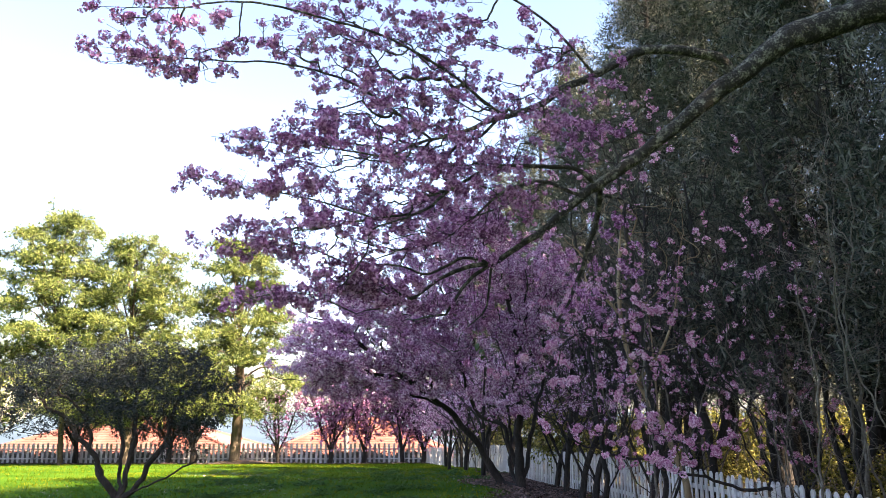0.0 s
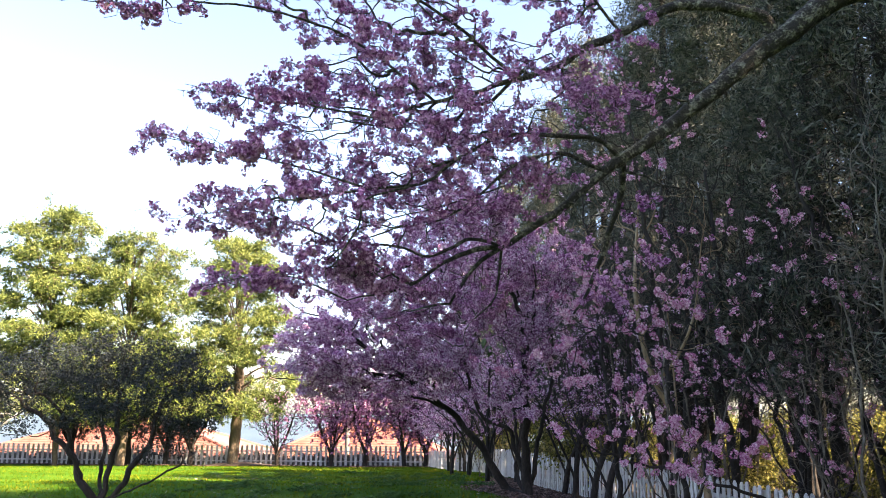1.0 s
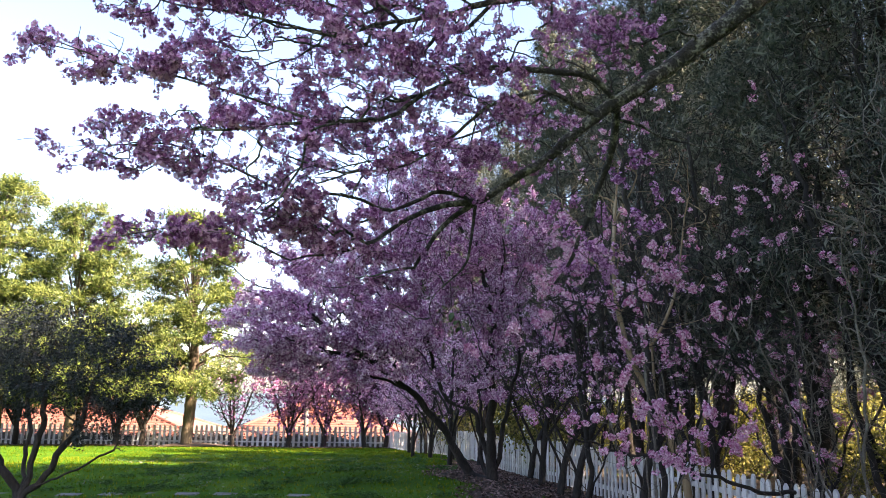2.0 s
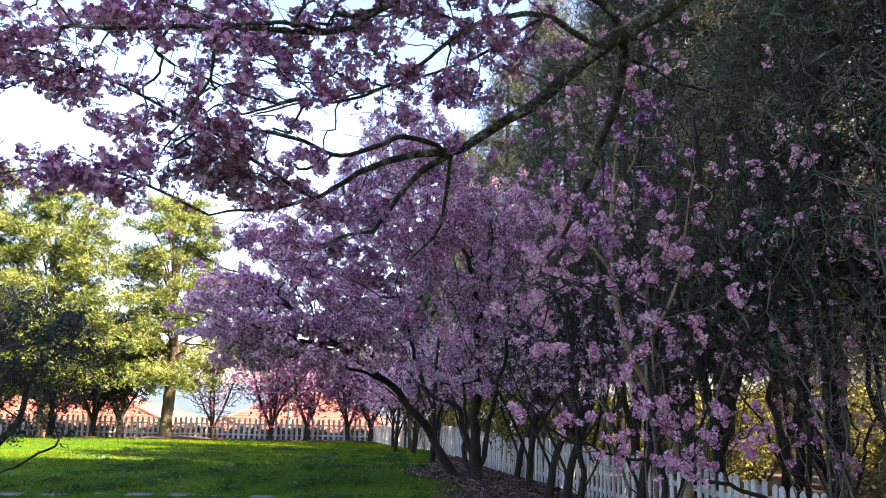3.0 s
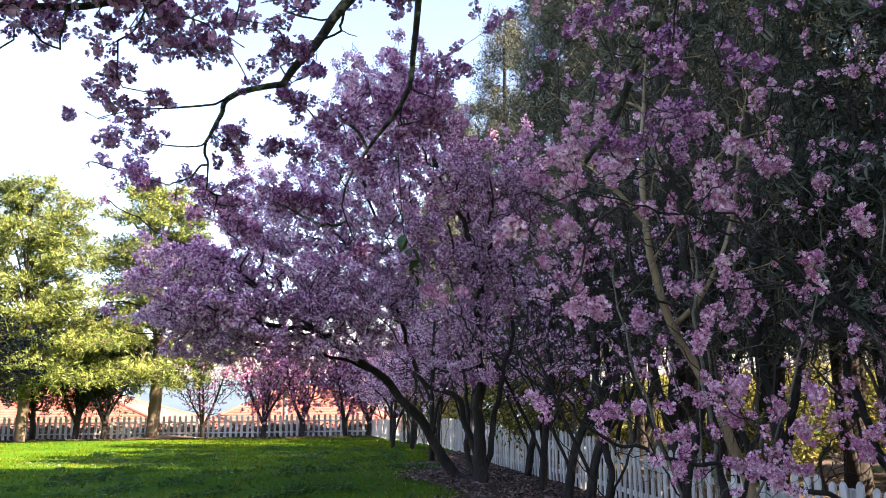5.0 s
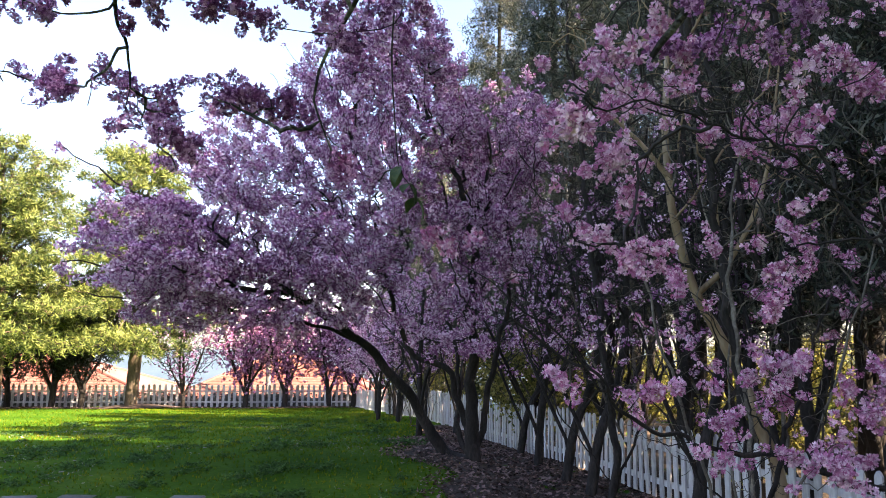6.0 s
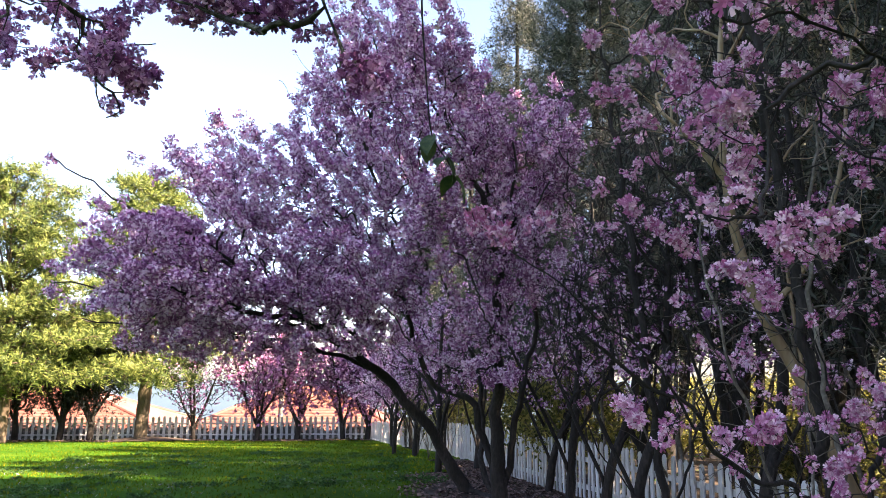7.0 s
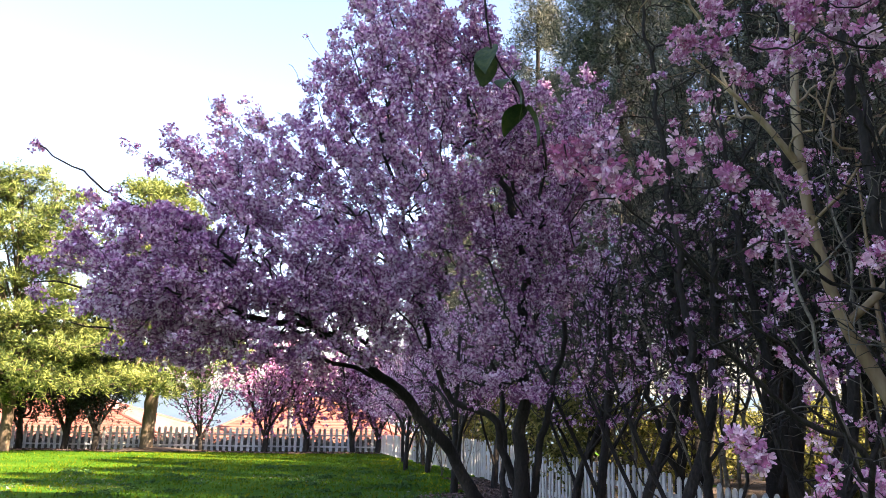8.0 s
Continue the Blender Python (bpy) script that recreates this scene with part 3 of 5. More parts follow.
# ---- the cherry whose limb reaches over the walk ----
rng = np.random.default_rng(5)
limbs = [[(5.2, 6.9, -0.25), (5.17, 6.9, 2.0), (5.12, 6.95, 4.3), (4.9, 7.0, 5.25), (4.41, 7.05, 5.5), (3.7, 7.1, 5.3), (3.25, 7.1, 5.08), (2.91, 7.15, 4.8), (2.51, 7.2, 4.5), (2.11, 7.3, 4.17), (1.67, 7.35, 3.86), (1.27, 7.4, 3.56), (0.98, 7.5, 3.33), (0.56, 7.55, 3.04)],
         [(2.89, 7.15, 4.79), (2.74, 7.1, 4.98), (2.38, 7.0, 5.02), (2.06, 7.0, 5.03), (1.79, 7.0, 4.95), (1.5, 7.0, 4.77), (1.2, 7.0, 4.63), (0.94, 7.0, 4.47), (0.61, 6.9, 4.3), (0.24, 6.8, 4.13), (-0.08, 6.6, 3.97), (-0.45, 6.3, 3.7)],
         [(0.56, 7.55, 3.04), (0.3, 7.5, 2.98), (0.1, 7.4, 2.89), (-0.13, 7.3, 2.74), (-0.28, 7.2, 2.62), (-0.45, 7.1, 2.54), (-0.75, 6.9, 2.44)],
         [(1.49, 7.38, 3.73), (1.6, 7.6, 3.8), (1.64, 7.75, 3.84), (1.65, 7.9, 3.67), (1.62, 8.05, 3.47), (1.54, 8.2, 3.14), (1.43, 8.4, 2.86), (1.36, 8.5, 2.67), (1.3, 8.6, 2.56)],
         [(1.52, 7.36, 3.78), (1.31, 7.2, 3.88), (1.01, 7.1, 3.88), (0.52, 7.0, 3.84), (0.24, 6.9, 3.68), (0.01, 6.8, 3.51), (-0.16, 6.6, 3.3), (-0.56, 6.3, 3.17), (-0.89, 6.1, 3.04), (-1.14, 6.0, 2.99)],
         [(1.4, 7.38, 3.66), (1.02, 7.2, 3.74), (0.72, 7.1, 3.68), (0.47, 7.0, 3.52), (0.29, 7.0, 3.33), (0.01, 6.9, 3.11), (-0.29, 6.7, 2.99)],
         [(0.52, 7.55, 3.03), (0.32, 7.58, 2.89), (0.17, 7.6, 2.72), (0.06, 7.55, 2.52)],
         [(0.06, 7.55, 2.52), (-0.14, 7.65, 2.5), (-0.3, 8.1, 2.53), (-0.42, 8.5, 2.55), (-0.5, 8.85, 2.5)],
         [(0.5, 7.55, 3.02), (0.48, 7.65, 2.8), (0.43, 7.87, 2.58), (0.2, 8.3, 2.36), (0.22, 8.33, 2.18)],
         [(0.47, 7.5, 3.03), (0.31, 7.4, 3.04), (0.17, 7.3, 3.01), (0.01, 7.2, 2.91), (-0.13, 7.1, 2.84), (-0.31, 7.0, 2.88), (-0.5, 6.9, 2.88), (-0.73, 6.8, 2.87), (-0.89, 6.7, 2.74)],
         [(1.6, 7.75, 3.8), (1.86, 7.9, 3.78), (2.09, 8.0, 3.73), (2.41, 8.1, 3.71), (2.87, 8.2, 3.67), (3.27, 8.3, 3.76)],
         [(-0.45, 8.6, 2.55), (-0.7, 9.0, 2.55), (-1.35, 10.0, 2.9)],
         [(-0.36, 8.3, 2.54), (-0.6, 8.5, 2.6), (-0.85, 8.6, 2.72)],
         [(0.43, 7.87, 2.56), (0.41, 8.2, 2.48), (0.14, 8.2, 2.44), (-0.19, 8.2, 2.53)],
         [(-0.12, 7.6, 2.47), (-0.3, 7.5, 2.41), (-0.5, 7.5, 2.37)],
         [(1.63, 8.05, 3.47), (1.2, 8.8, 3.55), (0.7, 9.4, 3.42), (0.44, 9.6, 3.3)],
         [(-0.08, 6.6, 3.97), (-0.6, 6.4, 4.3), (-1.06, 6.2, 4.45), (-1.66, 5.6, 4.25), (-2.02, 5.2, 4.07), (-2.33, 4.9, 3.98)],
         [(0.61, 6.9, 4.3), (-0.3, 6.1, 4.62), (-1.31, 5.2, 4.5), (-1.81, 4.8, 4.24), (-2.3, 4.6, 4.15)],
         [(-0.45, 6.3, 3.7), (-1.0, 6.1, 3.72), (-1.39, 5.9, 3.7), (-1.68, 5.6, 3.64)],
         [(-0.56, 6.3, 3.17), (-1.04, 6.2, 3.3), (-1.5, 5.9, 3.3), (-1.89, 5.7, 3.38)],
         [(-0.28, 7.2, 2.62), (-0.8, 6.7, 2.85), (-1.31, 6.3, 2.98), (-1.82, 6.0, 2.89)],
         [(-0.75, 6.9, 2.44), (-1.2, 6.7, 2.6), (-1.85, 6.5, 2.47)],
         [(-0.16, 6.6, 3.3), (-0.34, 6.1, 3.1), (-0.55, 6.0, 3.0), (-0.59, 6.1, 2.84), (-0.76, 6.2, 2.62)],
         [(1.5, 7.0, 4.77), (0.7, 6.4, 5.2), (-0.5, 6.0, 5.3), (-1.7, 5.9, 5.2)],
         [(1.0, 7.2, 3.75), (0.4, 7.5, 3.5), (-0.3, 7.5, 3.3), (-1.0, 7.3, 3.0)]]
# reach of the long twigs, and of the small hanging ones
long_balls = [((-0.45, 6.6, 3.85), (0.95, 0.8, 0.85), 640), ((0.5, 6.9, 4.0), (0.8, 0.7, 0.55), 210), ((-0.6, 6.2, 4.75), (1.0, 0.8, 0.45), 230), ((0.6, 6.8, 4.75), (1.0, 0.8, 0.4), 170), ((0.1, 7.2, 3.35), (0.9, 0.6, 0.4), 240), ((-0.8, 6.5, 3.0), (0.5, 0.5, 0.3), 75),
              ((-0.8, 6.8, 2.7), (0.6, 0.5, 0.2), 140), ((-0.35, 7.2, 2.62), (0.4, 0.3, 0.14), 70), ((1.4, 7.2, 4.4), (0.7, 0.5, 0.3), 60), ((-1.35, 5.9, 3.7), (0.45, 0.25, 0.06), 60), ((-1.5, 5.9, 3.32), (0.45, 0.22, 0.06), 70), ((-1.25, 6.05, 3.05), (0.45, 0.22, 0.05), 50),
              ((-1.42, 6.25, 2.9), (0.5, 0.22, 0.06), 70), ((-1.35, 6.6, 2.52), (0.45, 0.2, 0.07), 60), ((-1.95, 5.2, 4.08), (0.45, 0.35, 0.06), 70), ((-1.9, 4.8, 4.25), (0.45, 0.22, 0.06), 45)]
balls = [((0.3, 8.0, 2.85), (0.5, 0.4, 0.2), 40), ((1.5, 8.6, 3.0), (0.5, 0.8, 0.45), 40), ((2.0, 8.6, 3.4), (0.7, 0.6, 0.4), 40), ((-1.37, 10.1, 2.92), (0.28, 0.15, 0.13), 30), ((-0.82, 8.6, 2.7), (0.12, 0.06, 0.05), 5),
         ((-0.5, 9.0, 2.47), (0.2, 0.2, 0.12), 30), ((-0.36, 8.8, 2.26), (0.1, 0.08, 0.09), 9), ((-0.21, 8.1, 2.5), (0.08, 0.08, 0.06), 8), ((-0.05, 8.64, 2.38), (0.14, 0.1, 0.05), 12), ((0.15, 8.44, 2.25), (0.09, 0.09, 0.06), 7), ((0.26, 8.32, 2.11), (0.06, 0.06, 0.03), 4), ((0.4, 8.0, 2.58), (0.25, 0.15, 0.1), 26), ((-0.5, 7.5, 2.4), (0.12, 0.1, 0.05), 5), ((0.15, 8.25, 2.62), (0.2, 0.1, 0.06), 9)]
targets = np.vstack([in_balls(balls, sum(b[2] for b in balls), rng, 0.2), sprays(long_balls, 3700, rng, (-1, -0.35, -0.05), 0.45, 0.085, 0.28, None, 0.12)])
skeleton = grow(limbs, targets, 0.05, rng, 0.0019, 0.13, 0.2, 0.01, 0.05, 0.12,
                {0: (0.19, 0.18, 0.17, 0.165, 0.16, 0.16, 0.155, 0.15, 0.12, 0.085, 0.06, 0.042, 0.026), 1: (0.055, 0.044, 0.036, 0.026, 0.016, 0.007), 2: (0.026, 0.018, 0.010, 0.005), 3: (0.036, 0.034, 0.028, 0.02, 0.011), 4: (0.024, 0.018, 0.012, 0.006), 5: (0.02, 0.012, 0.006), 6: (0.022, 0.012), 7: (0.010, 0.004), 8: (0.013, 0.003),
                 9: (0.016, 0.011, 0.007), 10: (0.014, 0.008, 0.004), 11: 0.005, 12: 0.005, 13: 0.003, 14: 0.005, 15: 0.010, 16: 0.012, 17: 0.014, 18: 0.009, 19: 0.009, 20: 0.011, 21: 0.008, 22: (0.011, 0.008, 0.005), 23: 0.013, 24: 0.010}, 0.007)


def clear_of_walk(p):
    return ~((np.abs(p[:, 0] - 0.25) < 0.6) & (p[:, 1] < 8.4) & (p[:, 2] < 1.9)) & (p[:, 0] > -2.5)


over_tree = plant("cherry_tree", (5.2, 6.9, -0.25), "cherry tree with a lichened limb arching out, thickly hung with blossom", "tree", skeleton, M_LICHEN, "blossom", BUNCHES, M_MAUVE_BACKLIT, 0.041, 0.92, rng, 0.0034, 0.022, up=-0.25, bunch=0.48, clump=-0.8, close_keep=1.0,
                  keep=clear_of_walk, close=lambda p: (p[:, 2] < 2.75) & (p[:, 1] > 7.3), leaf_label="blossom puffs in a mauve darkened as if backlit by the sky")

# ---- a rose-pink cherry with a low bough ----
rng = np.random.default_rng(7)
limbs = [[(5.2, 11.1, -0.28), (5.1, 11.1, 0.3), (4.7, 11.05, 0.52), (4.2, 10.95, 0.55), (3.55, 10.9, 0.70), (2.99, 10.8, 0.88), (2.39, 10.6, 1.01), (1.82, 10.2, 1.16), (1.48, 9.9, 1.4), (1.15, 9.75, 1.6), (1.0, 9.6, 1.75)],
         [(5.1, 11.1, 0.3), (4.4, 10.7, 1.5), (2.6, 9.6, 2.3), (1.6, 8.9, 2.45), (1.15, 8.7, 2.4)],
         [(4.6, 10.8, 1.1), (3.6, 11.0, 2.4), (2.5, 11.5, 3.4)],
         [(1.48, 9.9, 1.35), (1.05, 9.5, 1.75), (0.65, 9.3, 1.95)]]
balls = [((0.93, 9.45, 1.71), (0.08, 0.08, 0.04), 5), ((0.99, 9.29, 1.90), (0.07, 0.06, 0.04), 3), ((1.25, 9.75, 1.46), (0.22, 0.2, 0.15), 6), ((0.64, 9.3, 1.97), (0.16, 0.1, 0.13), 9), ((0.85, 7.92, 2.13), (0.05, 0.05, 0.04), 4), ((2.25, 9.6, 2.8), (0.5, 0.4, 0.3), 20), ((1.5, 10.1, 1.38), (0.35, 0.35, 0.16), 12), ((1.13, 8.8, 1.95), (0.11, 0.08, 0.035), 6), ((1.28, 8.72, 1.88), (0.1, 0.08, 0.04), 5), ((2.3, 10.4, 2.4), (0.9, 0.8, 0.9), 30),
         ((2.5, 9.5, 2.3), (0.6, 0.7, 0.7), 22), ((2.9, 10.6, 1.15), (1.1, 0.5, 0.42), 210), ((1.2, 8.6, 2.48), (0.25, 0.2, 0.16), 11), ((1.35, 9.2, 2.25), (0.25, 0.2, 0.15), 11), ((1.8, 9.1, 2.6), (0.4, 0.3, 0.3), 22),
         ((1.8, 8.8, 2.85), (0.6, 0.5, 0.35), 20), ((2.2, 11.2, 3.3), (0.9, 0.6, 0.7), 40)]
targets = in_balls(balls, sum(b[2] for b in balls), rng, 0.1)
skeleton = grow(limbs, targets, 0.06, rng, 0.0018, 0.045, 0.25, 0.02, 0.13, 0.15, {0: (0.028, 0.027, 0.023, 0.018, 0.014, 0.010, 0.006), 1: 0.014, 2: 0.016, 3: 0.006}, 0.018)
plant("cherry_tree", (5.2, 11.1, -0.28), "young cherry tree with a low dark bough and rose-pink blossom bunches", "tree", skeleton, M_BARK, "blossom", BUNCHES_NEAR, M_PINK, 0.048, 1.35, rng, 0.0026, 0.016, up=0.0, clump=0.15, leaf_label="rose-pink double blossom",
      close=lambda p: (p[:, 1] < 9.85) & (p[:, 0] < 1.5) & (p[:, 2] < 2.2), close_kit=(BUNCHES_NEAR, 1, 0.72))

# ---- sparse cherries along the side fence ----
for seed, base, balls, n, fill in ((21, (3.45, 12.6, -0.25), [((3.6, 12.7, 1.7), (1.5, 1.0, 1.0), 3), ((4.7, 12.4, 2.0), (1.1, 1.0, 1.1), 2), ((2.6, 12.4, 3.3), (1.3, 0.9, 0.9), 4), ((2.8, 12.6, 6.1), (1.2, 0.9, 1.5), 7)], 980, 0.6),
                                   (22, (3.05, 15.1, -0.25), [((2.9, 14.9, 2.4), (1.1, 1.0, 1.4), 3), ((3.4, 15.0, 1.2), (0.8, 0.8, 0.5), 1), ((2.6, 14.6, 4.0), (1.2, 1.0, 1.2), 2), ((2.9, 14.8, 5.8), (1.1, 0.9, 0.9), 2)], 560, 0.16),
                                   (23, (5.3, 12.0, -0.2), [((5.2, 12.0, 1.8), (1.4, 1.3, 1.2), 3), ((4.6, 11.6, 3.6), (1.6, 1.2, 1.2), 3)], 560, 0.85)):
    rng = np.random.default_rng(seed)
    b = np.array(base)
    limbs = [[b, b + (0.05, 0, 0.8), b + (-0.1, -0.1, 1.9), b + (-0.2, 0, 3.4), b + (-0.4, 0, 5.4), b + (-0.5, 0.1, 6.8)], [b + (0, 0, 0.1), b + (0.4, 0.1, 1.0), b + (0.8, 0, 2.2)], [b + (0, 0, 0.3), b + (-0.5, 0.1, 1.0), b + (-1.0, 0.2, 1.9)]]
    skeleton = grow(limbs, in_balls(balls, n, rng), 0.09, rng, 0.0022, 0.05, 0.3, 0.0, 0.15, 0.25, None, 0.022)
    plant("cherry_tree", base, "slender cherry tree by the fence with scattered mauve blossom", "tree", skeleton, M_BARK, "blossom", BUNCHES, M_BLOSSOM if seed == 22 else M_PINK, 0.043, fill * 2.3, rng, 0.004, 0.022, up=0.0, clump=0.85, group="slender cherries by the fence")

# ---- smooth tan-barked tree ----
rng = np.random.default_rng(9)
limbs = [[(4.05, 13.0, -0.3), (3.95, 13.0, 0.47), (3.82, 13.0, 0.85), (3.57, 13.0, 1.5), (3.26, 13.0, 2.08), (3.09, 13.0, 2.67), (3.03, 13.0, 3.17), (3.02, 13.0, 3.8), (3.2, 13.2, 5.2)],
         [(3.26, 13.0, 2.08), (3.55, 12.9, 2.4), (3.85, 12.8, 3.1), (4.0, 12.7, 4.2)],
         [(3.57, 13.0, 1.5), (3.6, 13.2, 2.4), (3.55, 13.2, 3.4)],
         [(3.03, 13.0, 3.17), (2.7, 12.9, 3.5), (2.2, 12.8, 3.9)]]
targets = in_balls([((3.1, 12.9, 4.4), (1.4, 1.2, 1.3), 3), ((3.9, 12.8, 3.2), (1.0, 0.9, 0.9), 1)], 170, rng)
skeleton = grow(limbs, targets, 0.1, rng, 0.003, 0.085, 0.3, 0, 0.25, 0.3, {0: 0.062, 1: 0.03, 2: 0.022})
plant("crape_myrtle", (4.05, 13.0, -0.3), "bare tree with smooth peeling tan bark and pale twigs", "tree", skeleton, M_PALE, "dry_leaf", LEAFY, M_LITTER, 0.06, 0.02, rng, 0.005, 0.02)

# ---- small trees in rows along the fences ----
FORMS = []
for k, (lean, height, spread, fill) in enumerate(((0.25, 3.8, 1.25, 1.1), (-0.1, 3.6, 1.55, 1.5), (0.5, 4.1, 0.9, 0.4))):
    rng = np.random.default_rng(40 + k)
    limbs = [[(0, 0, -0.05), (lean * 0.3, 0, 0.7), (lean, 0.05, 1.6), (lean * 1.2, 0, height * 0.8)],
             [(lean * 0.2, 0, 0.4), (lean * 0.2 - 0.35, 0.1, 1.2), (-spread * 0.7, 0.1, 2.1)],
             [(lean * 0.3, 0, 0.8), (lean * 0.5 + 0.4, -0.1, 1.5), (spread * 0.9, 0, 2.3)]]
    targets = in_balls([((lean * 0.6, 0, height * 0.62), (spread * 1.25, spread * 1.1, height * 0.3), 4), ((lean, 0, height * 0.85), (spread * 0.8, spread * 0.8, height * 0.2), 2)], 300, rng)
    FORMS.append((grow(limbs, targets, 0.17, rng, 0.004, 0.066, 0.3, -0.05, 0.12), PUFFS_TINY, M_BLOSSOM, 0.058, fill * 0.45))
rng = np.random.default_rng(47)
limbs = [[(0, 0, -0.05), (0.1, 0, 0.8), (0.25, 0.05, 2.0), (0.2, 0, 4.2)], [(0.05, 0, 0.5), (-0.4, 0.1, 1.5), (-0.9, 0.1, 3.0)], [(0.1, 0, 0.8), (0.6, -0.1, 1.7), (1.1, 0, 3.2)], [(0.05, 0, 0.6), (0, 0.5, 1.6), (0.1, 0.9, 3.0)]]
targets = sprays([((0.1, 0, 2.8), (1.75, 1.5, 1.2), 3), ((0.1, 0, 1.9), (1.2, 1.0, 0.7), 1.3)], 900, rng, (0, 0, 0.2), 1.0, 0.25, 0.4, (0, 0, 0.3))
vase = grow(limbs, targets, 0.15, rng, 0.008, 0.1, 0.3, -0.05, 0.1)
FORMS += [(vase, PUFFS_FAR, M_MAUVE_BACKLIT, 0.05, 0.25), (vase, PUFFS_FAR, M_MAUVE_BACKLIT, 0.055, 1.2), (vase, FINE, M_SHRUB, 0.15, 2.4)]
firsts = []
spots = [(2.95, 17.0, 0.1, 2), (2.85, 18.4, 0.5, 0), (3.0, 15.9, 0.2, 2), (2.9, 20.3, -0.3, 2), (3.35, 21.5, 0.3, 0), (1.15, 21.9, 2.2, 1), (1.5, 26.6, 0.8, 0), (0.87, 28.7, 3.5, 1), (0.95, 31.0, 0.7, 2),
         (0.85, 33.4, 1.2, 1), (0.75, 35.5, 4.0, 0), (0.2, 41.3, 2.0, 1), (2.1, 24.2, 1.0, 2), (1.7, 29.5, 5.0, 0), (0.3, 38.0, 0.4, 0), (3.7, 14.3, 0.4, 2), (0.3, 30.2, 2.9, 1), (0.2, 36.6, 5.2, 1), (-0.2, 43.4, 1.1, 0),
         (-9.35, 45.7, 3.3, 3), (-6.4, 45.7, 0.2, 4), (-4.45, 45.7, 1.0, 4), (-2.2, 45.7, 2.8, 4), (-1.05, 45.6, 0.6, 4), (-14.3, 45.7, 0.9, 5), (-15.7, 45.7, 0.3, 5), (-17.8, 45.8, 2.1, 5), (-21.0, 45.7, 1.9, 5), (-27, 45.7, 1.9, 1)]
for x, y, spin, form in spots:
    z = float(ground_z(x, y))
    k = 1.3 if form == 4 or y > 45 and form < 3 else 1.5 if form == 5 else 1.05
    while len(firsts) <= form:
        firsts.append(None)
    if firsts[form] is None:
        sk, kit, mat, size, fill = FORMS[form]
        label = "small dark-leaved tree with leaning stems beside the far fence" if form == 5 else "small flowering tree with thin dark leaning stems beside the picket fence"
        firsts[form] = plant("small_tree" if form == 5 else "blossom_tree", (0, 0, 0), label, "tree", sk, M_BARK, "foliage" if form == 5 else "blossom", kit, mat, size, fill, np.random.default_rng(60 + form), 0.012, 0.05, group="small trees along the fences")
        firsts[form].matrix_basis = pose(x, y, z, 0, 0, math.degrees(spin)) @ Matrix.Scale(k, 4)
    else:
        copy_thing(firsts[form], pose(x, y, z, 0, 0, math.degrees(spin))).scale = (k, k, k)

# ---- dark many-stemmed shrub on the lawn ----
rng = np.random.default_rng(13)
o = np.array((-5.6, 14.0, 0.0))
limbs = [[o + p for p in ((0, 0, -0.03), (-0.3, 0, 0.5), (-0.9, 0.1, 1.3), (-1.7, 0.2, 1.95))],
         [o + p for p in ((0, 0, 0.0), (0.12, 0.05, 0.6), (0.2, 0.1, 1.4), (0.1, 0.1, 2.3))],
         [o + p for p in ((0, 0, 0.02), (0.35, 0, 0.4), (0.8, 0, 1.15), (1.0, 0.1, 2.0))],
         [o + p for p in ((0.2, 0, 0.2), (0.7, -0.1, 0.4), (1.1, -0.15, 0.62), (1.6, -0.2, 0.85))],
         [o + p for p in ((0, 0, 0.1), (-0.1, 0.3, 0.7), (-0.3, 0.6, 1.6), (-0.6, 0.7, 2.4))],
         [o + p for p in ((-0.3, 0, 0.5), (-0.45, -0.2, 1.0), (-0.7, -0.4, 1.9))]]
targets = in_balls([(o + (-1.5, 0, 2.0), (1.7, 1.3, 0.8), 3), (o + (0.8, 0, 2.05), (1.5, 1.3, 0.85), 3), (o + (-0.2, 0, 2.6), (1.9, 1.2, 0.6), 2), (o + (1.2, -0.1, 1.2), (0.6, 0.5, 0.35), 0.3)], 620, rng)
skeleton = grow(limbs, targets, 0.12, rng, 0.0032, 0.13, 0.25, 0.05, 0.2, 0.3, None, 0.03)
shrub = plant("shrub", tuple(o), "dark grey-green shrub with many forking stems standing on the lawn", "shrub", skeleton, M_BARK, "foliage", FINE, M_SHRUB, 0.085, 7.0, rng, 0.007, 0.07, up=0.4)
shrub.scale = (0.91, 0.91, 0.91)

# ---- pines by the far fence ----
rng = np.random.default_rng(15)


def pine(base, top, balls, n, size, fill, seed, label, root=0.3):
    r_ = np.random.default_rng(seed)
    b, t = np.array(base), np.array(top)
    limbs = [[b, b + (t - b) * 0.33 + (0.2, 0, 0), b + (t - b) * 0.66, t]]
    for c, rad, _ in balls:
        k = 0.25 + 0.5 * min(1, max(0, (c[2] - b[2]) / (t[2] - b[2])))
        limbs.append([b + (t - b) * (k - 0.1), (b + (t - b) * k + np.array(c)) / 2, np.array(c)])
    sk = grow(limbs, in_balls(balls, n, r_, 0.4), 0.34, r_, 0.012, root, 0.25, -0.1, 0.12)
    return plant("pine_tree", base, label, "tree", sk, M_PINEBARK, "needles", TUFTS, M_PINE, size, fill, r_, 0.035, 0.17, up=0.9, leaf_label="yellow-green sunlit needle tufts")


